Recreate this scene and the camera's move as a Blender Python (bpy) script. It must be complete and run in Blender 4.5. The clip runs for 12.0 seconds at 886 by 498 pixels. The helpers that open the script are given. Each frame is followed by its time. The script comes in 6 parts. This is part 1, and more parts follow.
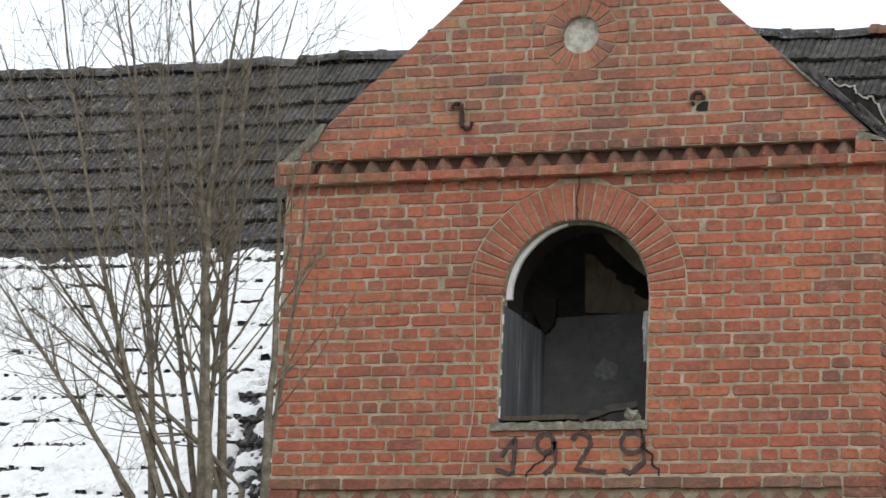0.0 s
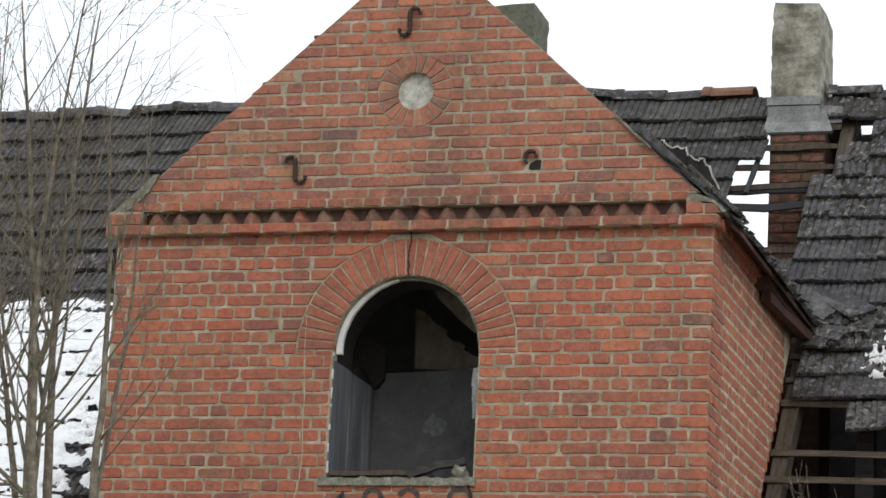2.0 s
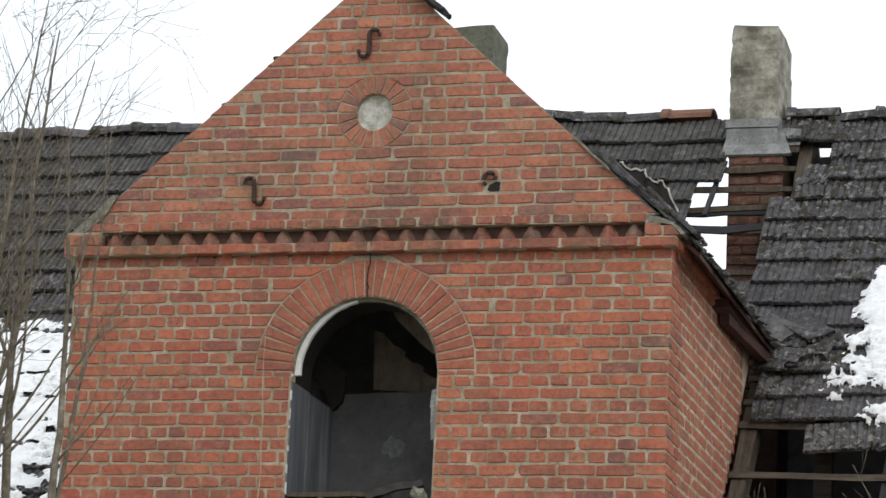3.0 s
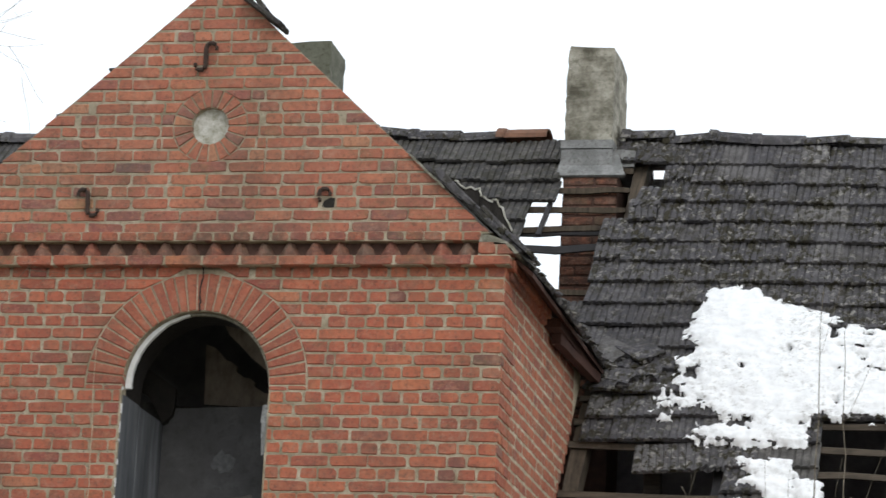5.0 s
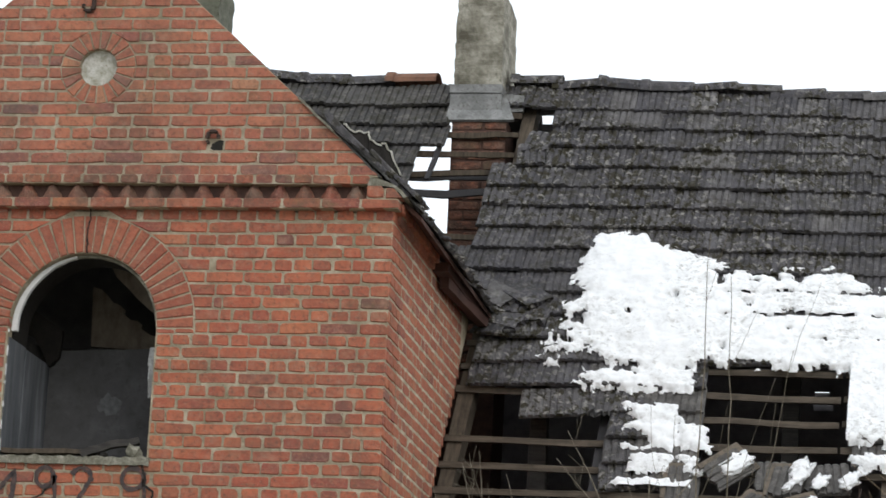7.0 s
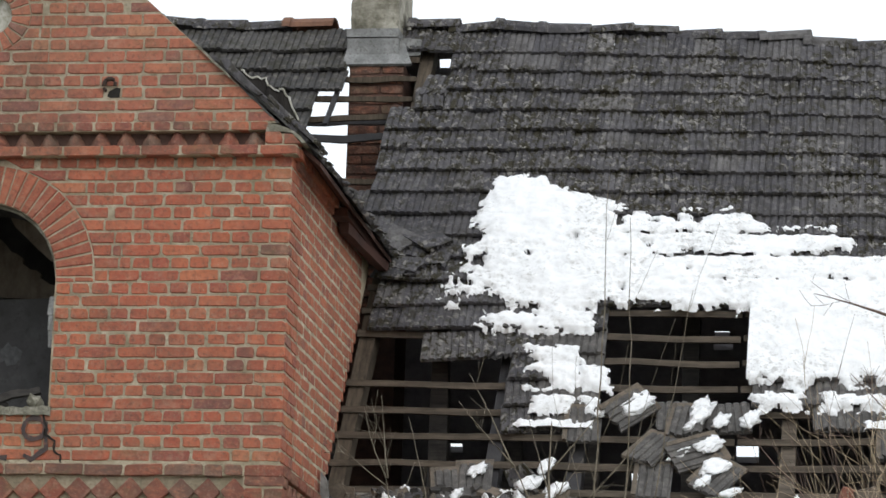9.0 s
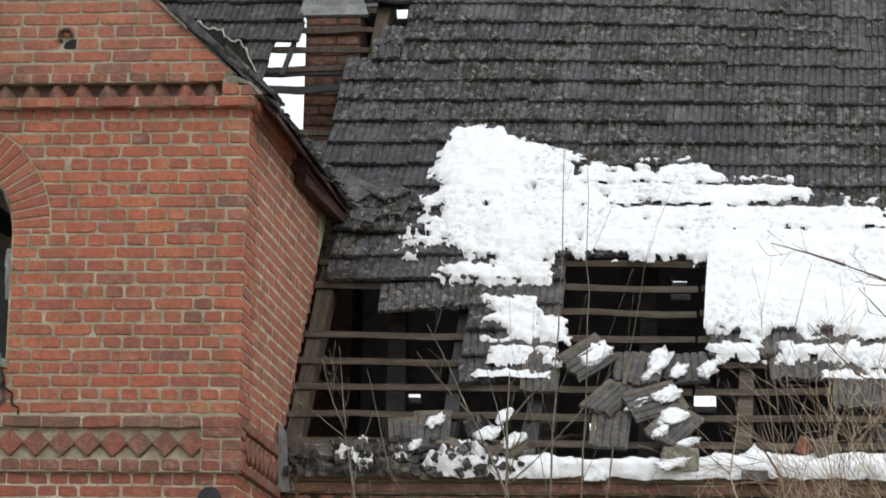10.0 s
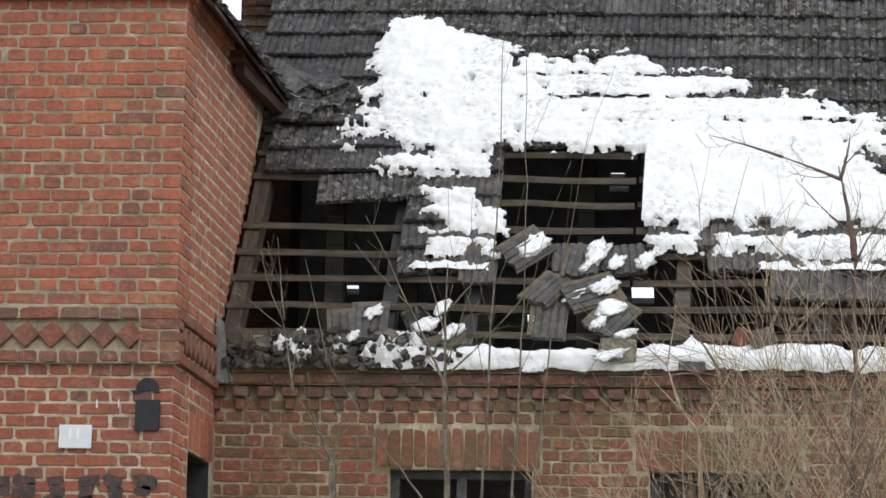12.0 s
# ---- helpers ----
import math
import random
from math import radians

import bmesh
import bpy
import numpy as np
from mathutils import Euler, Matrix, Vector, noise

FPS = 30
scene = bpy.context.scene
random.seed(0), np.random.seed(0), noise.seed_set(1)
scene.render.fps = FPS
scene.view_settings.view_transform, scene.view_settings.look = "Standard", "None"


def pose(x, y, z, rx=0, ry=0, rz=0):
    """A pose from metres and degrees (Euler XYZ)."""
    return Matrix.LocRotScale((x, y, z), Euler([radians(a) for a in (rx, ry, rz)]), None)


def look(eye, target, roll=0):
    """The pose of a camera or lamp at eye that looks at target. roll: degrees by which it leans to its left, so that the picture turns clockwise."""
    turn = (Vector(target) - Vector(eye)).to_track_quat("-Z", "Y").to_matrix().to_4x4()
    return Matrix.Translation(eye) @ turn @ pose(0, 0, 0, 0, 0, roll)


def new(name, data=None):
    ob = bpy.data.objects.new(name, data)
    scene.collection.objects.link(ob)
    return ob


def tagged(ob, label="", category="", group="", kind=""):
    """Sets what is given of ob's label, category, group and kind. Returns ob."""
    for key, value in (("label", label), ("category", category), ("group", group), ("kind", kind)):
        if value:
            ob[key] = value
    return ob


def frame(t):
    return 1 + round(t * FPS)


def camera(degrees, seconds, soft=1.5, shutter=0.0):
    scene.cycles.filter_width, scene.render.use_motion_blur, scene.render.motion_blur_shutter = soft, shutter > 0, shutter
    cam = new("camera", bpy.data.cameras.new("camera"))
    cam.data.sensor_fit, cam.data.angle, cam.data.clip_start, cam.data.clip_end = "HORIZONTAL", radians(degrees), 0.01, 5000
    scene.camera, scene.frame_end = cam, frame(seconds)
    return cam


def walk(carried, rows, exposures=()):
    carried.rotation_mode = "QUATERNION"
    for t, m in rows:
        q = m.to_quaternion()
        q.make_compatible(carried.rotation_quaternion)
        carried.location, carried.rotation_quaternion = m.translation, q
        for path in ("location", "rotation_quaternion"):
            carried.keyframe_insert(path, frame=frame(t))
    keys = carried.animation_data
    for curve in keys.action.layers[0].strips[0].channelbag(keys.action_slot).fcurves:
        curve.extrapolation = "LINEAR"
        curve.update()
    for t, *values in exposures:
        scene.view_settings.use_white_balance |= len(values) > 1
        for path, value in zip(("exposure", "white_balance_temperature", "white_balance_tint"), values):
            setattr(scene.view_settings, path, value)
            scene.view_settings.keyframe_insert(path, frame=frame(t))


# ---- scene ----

from collections import defaultdict

# ---------- camera: a person stands still and turns a long lens ----------
Z0 = 6.23                      # height of the annex cornice; all coordinates below are measured from it
cam = camera(16.22, 12.0, soft=1.45, shutter=0.55)
EYE = Vector((3.636, -17.858, -4.632 + Z0))
ROWS = [
    (0.0, 19.760, 12.504, 2.616), (0.2, 19.566, 12.510, 2.590), (0.5, 19.320, 12.541, 2.563), (1.0, 18.495, 12.726, 2.818),
    (1.5, 17.323, 13.173, 3.024), (2.0, 16.626, 13.666, 2.978), (2.5, 16.292, 13.909, 2.894), (2.7, 16.127, 13.992, 2.894),
    (4.3, 14.124, 14.391, 3.111), (4.5, 13.685, 14.423, 3.111), (5.0, 12.727, 14.567, 3.142), (5.5, 12.151, 14.600, 3.078),
    (6.0, 11.621, 14.418, 2.897), (6.5, 11.114, 13.961, 2.843), (7.0, 10.552, 13.645, 2.976), (7.2, 10.327, 13.520, 2.950),
    (8.8, 8.772, 12.810, 1.800), (9.0, 8.612, 12.695, 1.756), (9.5, 8.225, 12.295, 1.555), (10.0, 7.787, 11.811, 1.417),
    (10.5, 7.329, 11.084, 1.344), (11.0, 6.943, 10.569, 1.292), (11.5, 6.776, 10.225, 1.150), (12.0, 6.584, 9.837, 1.258),
]


def aim(yaw, pitch, roll):
    y, p = radians(yaw), radians(pitch)
    way = Vector((-math.sin(y) * math.cos(p), math.cos(y) * math.cos(p), math.sin(p)))
    return look(EYE, EYE + way * 10, roll)


walk(cam, [(t, aim(yaw, pitch, roll)) for t, yaw, pitch, roll in ROWS])
scene.view_settings.exposure = 0.0

# ---------- light: a bright overcast winter sky ----------
world = bpy.data.worlds.new("overcast")
scene.world = world
world.use_nodes = True
wn = world.node_tree
sky = wn.nodes.new("ShaderNodeTexSky")
sky.sky_type = "NISHITA"
sky.sun_disc = False
sky.sun_elevation, sky.sun_rotation = radians(38), radians(150)
sky.air_density, sky.dust_density = 1.0, 4.0
cloud = wn.nodes.new("ShaderNodeMixRGB")
cloud.inputs[0].default_value = 0.88
cloud.inputs[2].default_value = (13.15, 13.9, 14.6, 1)
wn.links.new(sky.outputs[0], cloud.inputs[1])
wn.links.new(cloud.outputs[0], wn.nodes["Background"].inputs[0])
wn.nodes["Background"].inputs[1].default_value = 0.095
sun_data = bpy.data.lights.new("sun", "SUN")
sun_data.energy, sun_data.angle, sun_data.color = 0.6, radians(25), (1.0, 0.97, 0.93)
sun = new("sun", sun_data)
sun.matrix_world = look((12, -22, 26), (0, 0, Z0))


# ---------- materials ----------
class Nodes:
    """A small wrapper round one material's node tree."""

    def __init__(self, name, rough=0.8, metal=0.0, spec=0.3):
        self.mat = bpy.data.materials.new(name)
        self.mat.use_nodes = True
        self.tree = self.mat.node_tree
        self.bsdf = self.tree.nodes["Principled BSDF"]
        self.bsdf.inputs["Roughness"].default_value = rough
        self.bsdf.inputs["Metallic"].default_value = metal
        self.bsdf.inputs["Specular IOR Level"].default_value = spec
        self.place = self.tree.nodes.new("ShaderNodeNewGeometry").outputs["Position"]

    def link(self, a, b):
        self.tree.links.new(a, b)

    def noise(self, scale, detail=4.0, rough=0.6, stretch=(1, 1, 1)):
        mp = self.tree.nodes.new("ShaderNodeMapping")
        mp.inputs["Scale"].default_value = stretch
        self.link(self.place, mp.inputs[0])
        n = self.tree.nodes.new("ShaderNodeTexNoise")
        n.inputs["Scale"].default_value = scale
        n.inputs["Detail"].default_value = detail
        n.inputs["Roughness"].default_value = rough
        self.link(mp.outputs[0], n.inputs["Vector"])
        return n.outputs["Fac"]

    def ramp(self, fac, stops, smooth=False):
        r = self.tree.nodes.new("ShaderNodeValToRGB")
        r.color_ramp.interpolation = "EASE" if smooth else "LINEAR"
        e = r.color_ramp.elements
        while len(e) < len(stops):
            e.new(0.5)
        for el, (p, c) in zip(e, stops):
            el.position = p
            el.color = (*c, 1) if len(c) == 3 else c
        self.link(fac, r.inputs[0])
        return r.outputs[0]

    def grey(self, fac, a, b):
        return self.ramp(fac, [(a, (0, 0, 0)), (b, (1, 1, 1))])

    def mix(self, fac, a, b, mode="MIX"):
        m = self.tree.nodes.new("ShaderNodeMixRGB")
        m.blend_type = mode
        for s, v in ((0, fac), (1, a), (2, b)):
            if isinstance(v, (int, float)):
                m.inputs[s].default_value = v
            elif isinstance(v, tuple):
                m.inputs[s].default_value = (*v, 1)
            else:
                self.link(v, m.inputs[s])
        return m.outputs[0]

    def math(self, op, a, b=0.0):
        m = self.tree.nodes.new("ShaderNodeMath")
        m.operation = op
        for s, v in ((0, a), (1, b)):
            if isinstance(v, (int, float)):
                m.inputs[s].default_value = v
            else:
                self.link(v, m.inputs[s])
        return m.outputs[0]

    def piece(self):
        """A random value for each piece, loose or joined."""
        ob = self.tree.nodes.new("ShaderNodeObjectInfo").outputs["Random"]
        isle = self.tree.nodes.new("ShaderNodeNewGeometry").outputs["Random Per Island"]
        return self.math("FRACT", self.math("ADD", ob, isle))

    def done(self, colour, bump=None, strength=0.3, dist=0.01, rough=None):
        if isinstance(colour, tuple):
            self.bsdf.inputs["Base Color"].default_value = (*colour, 1)
        else:
            self.link(colour, self.bsdf.inputs["Base Color"])
        if rough is not None:
            self.link(rough, self.bsdf.inputs["Roughness"])
        if bump is not None:
            b = self.tree.nodes.new("ShaderNodeBump")
            b.inputs["Strength"].default_value = strength
            b.inputs["Distance"].default_value = dist
            self.link(bump, b.inputs["Height"])
            self.link(b.outputs[0], self.bsdf.inputs["Normal"])
        return self.mat


def brick_material(name, stops, moss=0.25, dirt=0.5, fired=0.0):
    n = Nodes(name, 0.88, spec=0.2)
    rnd = n.piece()
    c = n.ramp(rnd, stops)
    c = n.mix(n.math("MULTIPLY", n.grey(n.noise(0.9, 5, 0.7), 0.48, 0.64), fired), c, (0.50, 0.175, 0.085))
    c = n.mix(n.math("MULTIPLY", n.grey(n.noise(9, 5, 0.7), 0.42, 0.75), 0.42), c, (0.24, 0.088, 0.064))
    c = n.mix(n.math("MULTIPLY", n.grey(n.noise(13, 6, 0.75, (1, 1, 2)), 0.48, 0.66), 0.55), c, (0.50, 0.205, 0.12))
    c = n.mix(n.math("MULTIPLY", n.grey(n.noise(30, 6, 0.75), 0.5, 0.64), 0.7), c, (0.15, 0.08, 0.06))
    c = n.mix(n.math("MULTIPLY", n.grey(n.noise(75, 3), 0.6, 0.7), 0.5), c, (0.44, 0.30, 0.22))
    c = n.mix(n.math("MULTIPLY", n.grey(n.noise(1.5, 7, 0.8), 0.46, 0.62), dirt), c, (0.13, 0.093, 0.07))
    c = n.mix(n.math("MULTIPLY", n.grey(n.noise(2.3, 6, 0.75, (1, 1, 1.4)), 0.54 if moss < 0.6 else 0.47, 0.66 if moss < 0.6 else 0.6), moss), c, (0.165, 0.15, 0.075) if moss < 0.6 else (0.115, 0.112, 0.05))
    c = n.mix(n.math("MULTIPLY", n.grey(n.noise(6.5, 8, 0.85), 0.52, 0.65), 0.42), c, (0.46, 0.29, 0.21))
    return n.done(c, n.mix(0.5, n.noise(38, 6, 0.75), n.noise(140, 3)), 0.9, 0.009)


RED = [(0.0, (0.356, 0.118, 0.074)), (0.2, (0.416, 0.136, 0.081)), (0.4, (0.342, 0.109, 0.072)), (0.6, (0.475, 0.169, 0.095)),
       (0.75, (0.376, 0.122, 0.077)), (0.86, (0.297, 0.102, 0.077)), (0.93, (0.247, 0.098, 0.079)), (0.955, (0.168, 0.098, 0.090)), (0.97, (0.495, 0.195, 0.099)), (1.0, (0.416, 0.20, 0.118))]
BROWN = [(0.0, (0.175, 0.076, 0.056)), (0.3, (0.26, 0.092, 0.063)), (0.55, (0.14, 0.07, 0.054)), (0.8, (0.28, 0.114, 0.075)), (1.0, (0.15, 0.095, 0.06))]
DARK = [(0.0, (0.19, 0.08, 0.062)), (0.4, (0.27, 0.088, 0.06)), (0.7, (0.15, 0.085, 0.068)), (0.85, (0.21, 0.155, 0.12)), (1.0, (0.24, 0.095, 0.066))]
M_BRICK = brick_material("red_brick", [(p, (c[0] * 1.1, c[1] * 0.97, c[2] * 0.97)) for p, c in RED], 0.3, 0.5, fired=0.6)
M_BRICK_GABLE = brick_material("weathered_gable_brick", [(p, (c[0] * 1.08, c[1] * 1.2, c[2] * 1.27)) for p, c in RED], 0.45, 0.6, fired=0.2)
M_BRICK_LOW = brick_material("deep_red_brick", [(p, (c[0] * 0.86, c[1] * 0.8, c[2] * 0.84)) for p, c in RED], 0.15, 0.5)
M_BRICK_TRIM = brick_material("trim_brick", RED, 0.45, 0.85)
M_BRICK_ARCH = brick_material("arch_brick", [(0, (0.36, 0.11, 0.068)), (0.4, (0.45, 0.15, 0.09)), (0.7, (0.31, 0.095, 0.065)), (1, (0.40, 0.12, 0.07))], 0.1, 0.3)
M_BRICK_TOOTH = brick_material("grimy_tooth_brick", DARK, 0.2, 0.9)
M_BRICK_DARK = brick_material("weathered_band_brick", DARK, 0.4, 0.6)
M_BRICK_MAIN = brick_material("old_brown_brick", BROWN, 0.75, 0.45)
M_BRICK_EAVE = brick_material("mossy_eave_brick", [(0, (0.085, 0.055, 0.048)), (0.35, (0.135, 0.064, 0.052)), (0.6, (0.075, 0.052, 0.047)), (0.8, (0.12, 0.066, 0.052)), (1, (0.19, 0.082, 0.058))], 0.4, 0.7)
# sooty brick, darkened further to hold the shadow below the flashing
M_BRICK_SHAFT = brick_material("sooty_shaded_shaft_brick", [(0, (0.075, 0.042, 0.033)), (0.5, (0.11, 0.056, 0.04)), (1, (0.065, 0.046, 0.038))], 0.3, 0.7)
M_BRICK_SIDE = brick_material("side_brick", [(p, (c[0] * 1.12, c[1] * 1.08, c[2] * 1.05)) for p, c in RED], 0.2, 0.3)


def mortar_material(name, old=0.0, tone=(1, 1, 1), stain=0.65):
    n = Nodes(name, 0.95, spec=0.1)
    c = n.ramp(n.noise(7, 6, 0.7), [(p, tuple(v * t for v, t in zip(q, tone))) for p, q in ((0.3, (0.225, 0.192, 0.135)), (0.5, (0.385, 0.332, 0.24)), (0.68, (0.55, 0.485, 0.37)))])
    c = n.mix(n.math("MULTIPLY", n.grey(n.noise(1.3, 6, 0.75), 0.5, 0.66), stain), c, (0.19, 0.165, 0.095))
    c = n.mix(n.math("MULTIPLY", n.grey(n.noise(22, 5, 0.75), 0.53, 0.66), 0.5), c, (0.27, 0.18, 0.13))
    c = n.mix(n.math("MULTIPLY", n.grey(n.noise(40, 4, 0.7), 0.56, 0.68), 0.6), c, (0.10, 0.085, 0.06))
    if old:
        c = n.mix(n.math("MULTIPLY", n.grey(n.noise(2.1, 6, 0.75), 0.42, 0.62), old), c, (0.10, 0.094, 0.055))
    return n.done(c, n.noise(90, 5, 0.7), 0.6, 0.006)


M_MORTAR = mortar_material("lime_mortar", 0.0, (0.95, 0.95, 0.95))
M_MORTAR_GABLE = mortar_material("stained_gable_mortar", 0.2, (0.98, 0.98, 1.0), 0.55)
M_MORTAR_SIDE = mortar_material("side_pointing_mortar", 0.0, (1.2, 1.2, 1.2), 0.35)
M_MORTAR_PALE = mortar_material("pale_pointing_mortar", 0.0, (1.25, 1.25, 1.3), 0.3)
M_MORTAR_OLD = mortar_material("mossy_old_mortar", 0.7, (1.2, 1.2, 1.15))
M_MORTAR_EAVE = mortar_material("dark_eave_mortar", 0.9, (0.5, 0.48, 0.48), 0.8)


def tile_material():
    n = Nodes("weathered_concrete_tile", 0.92, spec=0.15)
    c = n.ramp(n.piece(), [(0, (0.060, 0.058, 0.064)), (0.3, (0.082, 0.079, 0.086)), (0.55, (0.112, 0.108, 0.115)), (0.75, (0.070, 0.067, 0.071)), (0.88, (0.122, 0.117, 0.12)), (1, (0.155, 0.148, 0.146))])
    c = n.mix(n.math("MULTIPLY", n.grey(n.noise(17, 4, 0.7, (1.8, 1, 1)), 0.52, 0.6), 0.6), c, (0.165, 0.158, 0.158))
    c = n.mix(n.math("MULTIPLY", n.grey(n.noise(9, 6, 0.75), 0.47, 0.6), 0.6), c, (0.056, 0.053, 0.052))
    gate = n.grey(n.noise(1.4, 4, 0.6), 0.36, 0.52)
    c = n.mix(n.math("MULTIPLY", n.math("MULTIPLY", n.grey(n.noise(12, 4, 0.7, (1.5, 1, 1)), 0.51, 0.55), gate), 0.95), c, (0.037, 0.033, 0.02))
    c = n.mix(n.math("MULTIPLY", n.math("MULTIPLY", n.grey(n.noise(15, 4, 0.65, (1.3, 1, 1)), 0.57, 0.62), gate), 0.8), c, (0.28, 0.268, 0.25))
    c = n.mix(n.math("MULTIPLY", n.grey(n.noise(46, 4), 0.64, 0.7), 0.5), c, (0.26, 0.245, 0.225))
    return n.done(c, n.mix(0.5, n.noise(50, 6, 0.75), n.noise(18, 5, 0.75)), 0.95, 0.02)


M_TILE = tile_material()


def tile_dark_material():
    n = Nodes("clean_dark_tile", 0.8, spec=0.3)
    c = n.ramp(n.piece(), [(0, (0.032, 0.031, 0.032)), (0.5, (0.045, 0.043, 0.043)), (1, (0.075, 0.072, 0.07))])
    c = n.mix(n.math("MULTIPLY", n.grey(n.noise(17, 5, 0.75), 0.5, 0.62), 0.7), c, (0.15, 0.14, 0.125))
    c = n.mix(n.math("MULTIPLY", n.grey(n.noise(8, 5, 0.75), 0.5, 0.6), 0.7), c, (0.034, 0.031, 0.02))
    return n.done(c, n.noise(60, 5, 0.7), 0.4, 0.005)


M_TILE_DARK = tile_dark_material()


def snow_material():
    n = Nodes("old_snow", 0.75, spec=0.25)
    c = n.ramp(n.noise(12, 6, 0.7), [(0.3, (0.84, 0.855, 0.87)), (0.6, (0.92, 0.93, 0.94))])
    gate = n.grey(n.noise(2.2, 5, 0.7), 0.44, 0.6)
    c = n.mix(n.math("MULTIPLY", n.grey(n.noise(38, 5, 0.75), 0.59, 0.7), 0.2), c, (0.42, 0.40, 0.37))
    c = n.mix(n.math("MULTIPLY", n.math("MULTIPLY", n.grey(n.noise(26, 6, 0.8), 0.5, 0.62), gate), 0.75), c, (0.36, 0.35, 0.33))
    return n.done(c, n.mix(0.5, n.noise(24, 6, 0.75), n.noise(7, 4)), 0.8, 0.025)


M_SNOW = snow_material()


def wood_material(name, a, b, scale=40, stretch=(0.08, 1, 1)):
    n = Nodes(name, 0.85, spec=0.2)
    grain = n.noise(scale, 6, 0.7, stretch)
    c = n.ramp(grain, [(0.3, a), (0.7, b)])
    c = n.mix(n.math("MULTIPLY", n.grey(n.noise(5, 5, 0.7), 0.5, 0.7), 0.5), c, tuple(v * 0.45 for v in a))
    return n.done(c, grain, 0.5, 0.004)


M_BATTEN = wood_material("grey_batten_wood", (0.05, 0.042, 0.034), (0.165, 0.135, 0.105))
M_RAFTER = wood_material("old_rafter_wood", (0.045, 0.036, 0.027), (0.12, 0.095, 0.07), 40, (1, 0.1, 0.1))
M_CHAR = wood_material("charred_wood", (0.028, 0.027, 0.027), (0.078, 0.071, 0.064))
M_EAVE = wood_material("shaded_brown_board", (0.055, 0.03, 0.025), (0.10, 0.05, 0.038), 30, (1, 0.1, 1))
M_BROWN_PANEL = wood_material("scorched_board", (0.10, 0.083, 0.066), (0.205, 0.172, 0.135), 14, (1, 1, 0.4))


def plain(name, stops, scale, rough=0.85, metal=0.0, bump=0.3, spots=None, spec=0.3, stretch=(1, 1, 1)):
    n = Nodes(name, rough, metal, spec)
    c = n.ramp(n.noise(scale, 6, 0.7, stretch), stops)
    if spots:
        c = n.mix(n.math("MULTIPLY", n.grey(n.noise(scale * 5, 5, 0.7), 0.52, 0.66), 0.7), c, spots)
    return n.done(c, n.noise(scale * 8, 5, 0.7), bump, 0.006)


M_CHIMNEY = plain("rendered_chimney", [(0.36, (0.10, 0.092, 0.068)), (0.5, (0.25, 0.235, 0.19)), (0.62, (0.40, 0.38, 0.32))], 4.5, spots=(0.13, 0.125, 0.09), bump=0.8)
M_CHIMNEY_DARK = plain("mossy_chimney", [(0.3, (0.07, 0.075, 0.05)), (0.6, (0.15, 0.15, 0.115)), (0.75, (0.22, 0.215, 0.18))], 6, spots=(0.05, 0.052, 0.03))
M_ZINC = plain("weathered_zinc", [(0.3, (0.13, 0.13, 0.128)), (0.5, (0.21, 0.212, 0.208)), (0.7, (0.31, 0.312, 0.305))], 9, 0.6, 0.3, 0.25, spots=(0.10, 0.095, 0.08))
M_IRON = plain("rusty_iron", [(0.3, (0.035, 0.028, 0.025)), (0.6, (0.07, 0.045, 0.035)), (0.75, (0.11, 0.06, 0.04))], 30, 0.7, 0.3)
M_PLASTER = plain("dark_grey_plaster", [(0.3, (0.072, 0.07, 0.07)), (0.55, (0.098, 0.096, 0.097)), (0.75, (0.14, 0.14, 0.145))], 3.5, spots=(0.066, 0.064, 0.063))
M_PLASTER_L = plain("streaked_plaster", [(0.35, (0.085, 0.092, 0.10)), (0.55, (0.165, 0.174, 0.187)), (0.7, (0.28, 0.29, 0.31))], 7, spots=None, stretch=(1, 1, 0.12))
M_NICHE = plain("flaking_whitewash", [(0.3, (0.24, 0.23, 0.17)), (0.45, (0.42, 0.41, 0.35)), (0.62, (0.62, 0.61, 0.57))], 16, spots=(0.26, 0.24, 0.17))
M_WHITE = plain("old_white_paint", [(0.3, (0.62, 0.62, 0.60)), (0.7, (0.80, 0.80, 0.79))], 20)
M_CONCRETE = plain("crumbling_sill_mortar", [(0.3, (0.12, 0.115, 0.085)), (0.5, (0.22, 0.21, 0.165)), (0.7, (0.42, 0.40, 0.34))], 25, spots=(0.08, 0.08, 0.05), bump=0.9)
M_ENAMEL = plain("white_enamel", [(0.35, (0.66, 0.70, 0.72)), (0.7, (0.76, 0.80, 0.82))], 9, 0.35, 0, 0.03)
M_ENAMEL_MARK = plain("faded_white_mark", [(0.35, (0.84, 0.86, 0.86)), (0.7, (0.90, 0.91, 0.91))], 9, 0.4, 0, 0.02)
M_BLACK = plain("black_sheet_steel", [(0.3, (0.018, 0.018, 0.02)), (0.7, (0.03, 0.03, 0.034))], 12, 0.5, 0, 0.05)
M_SPRAY = plain("faded_black_spray", [(0.35, (0.045, 0.04, 0.042)), (0.55, (0.09, 0.065, 0.06)), (0.75, (0.24, 0.10, 0.07))], 30, 0.9)
M_GRIME_SHADE = plain("brown_grime_shade", [(0.3, (0.06, 0.036, 0.029)), (0.7, (0.12, 0.066, 0.05))], 14)
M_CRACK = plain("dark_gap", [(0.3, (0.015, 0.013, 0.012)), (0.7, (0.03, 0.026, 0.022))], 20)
M_BARK = plain("olive_bark", [(0.3, (0.075, 0.063, 0.043)), (0.5, (0.155, 0.132, 0.098)), (0.7, (0.29, 0.255, 0.205))], 18)
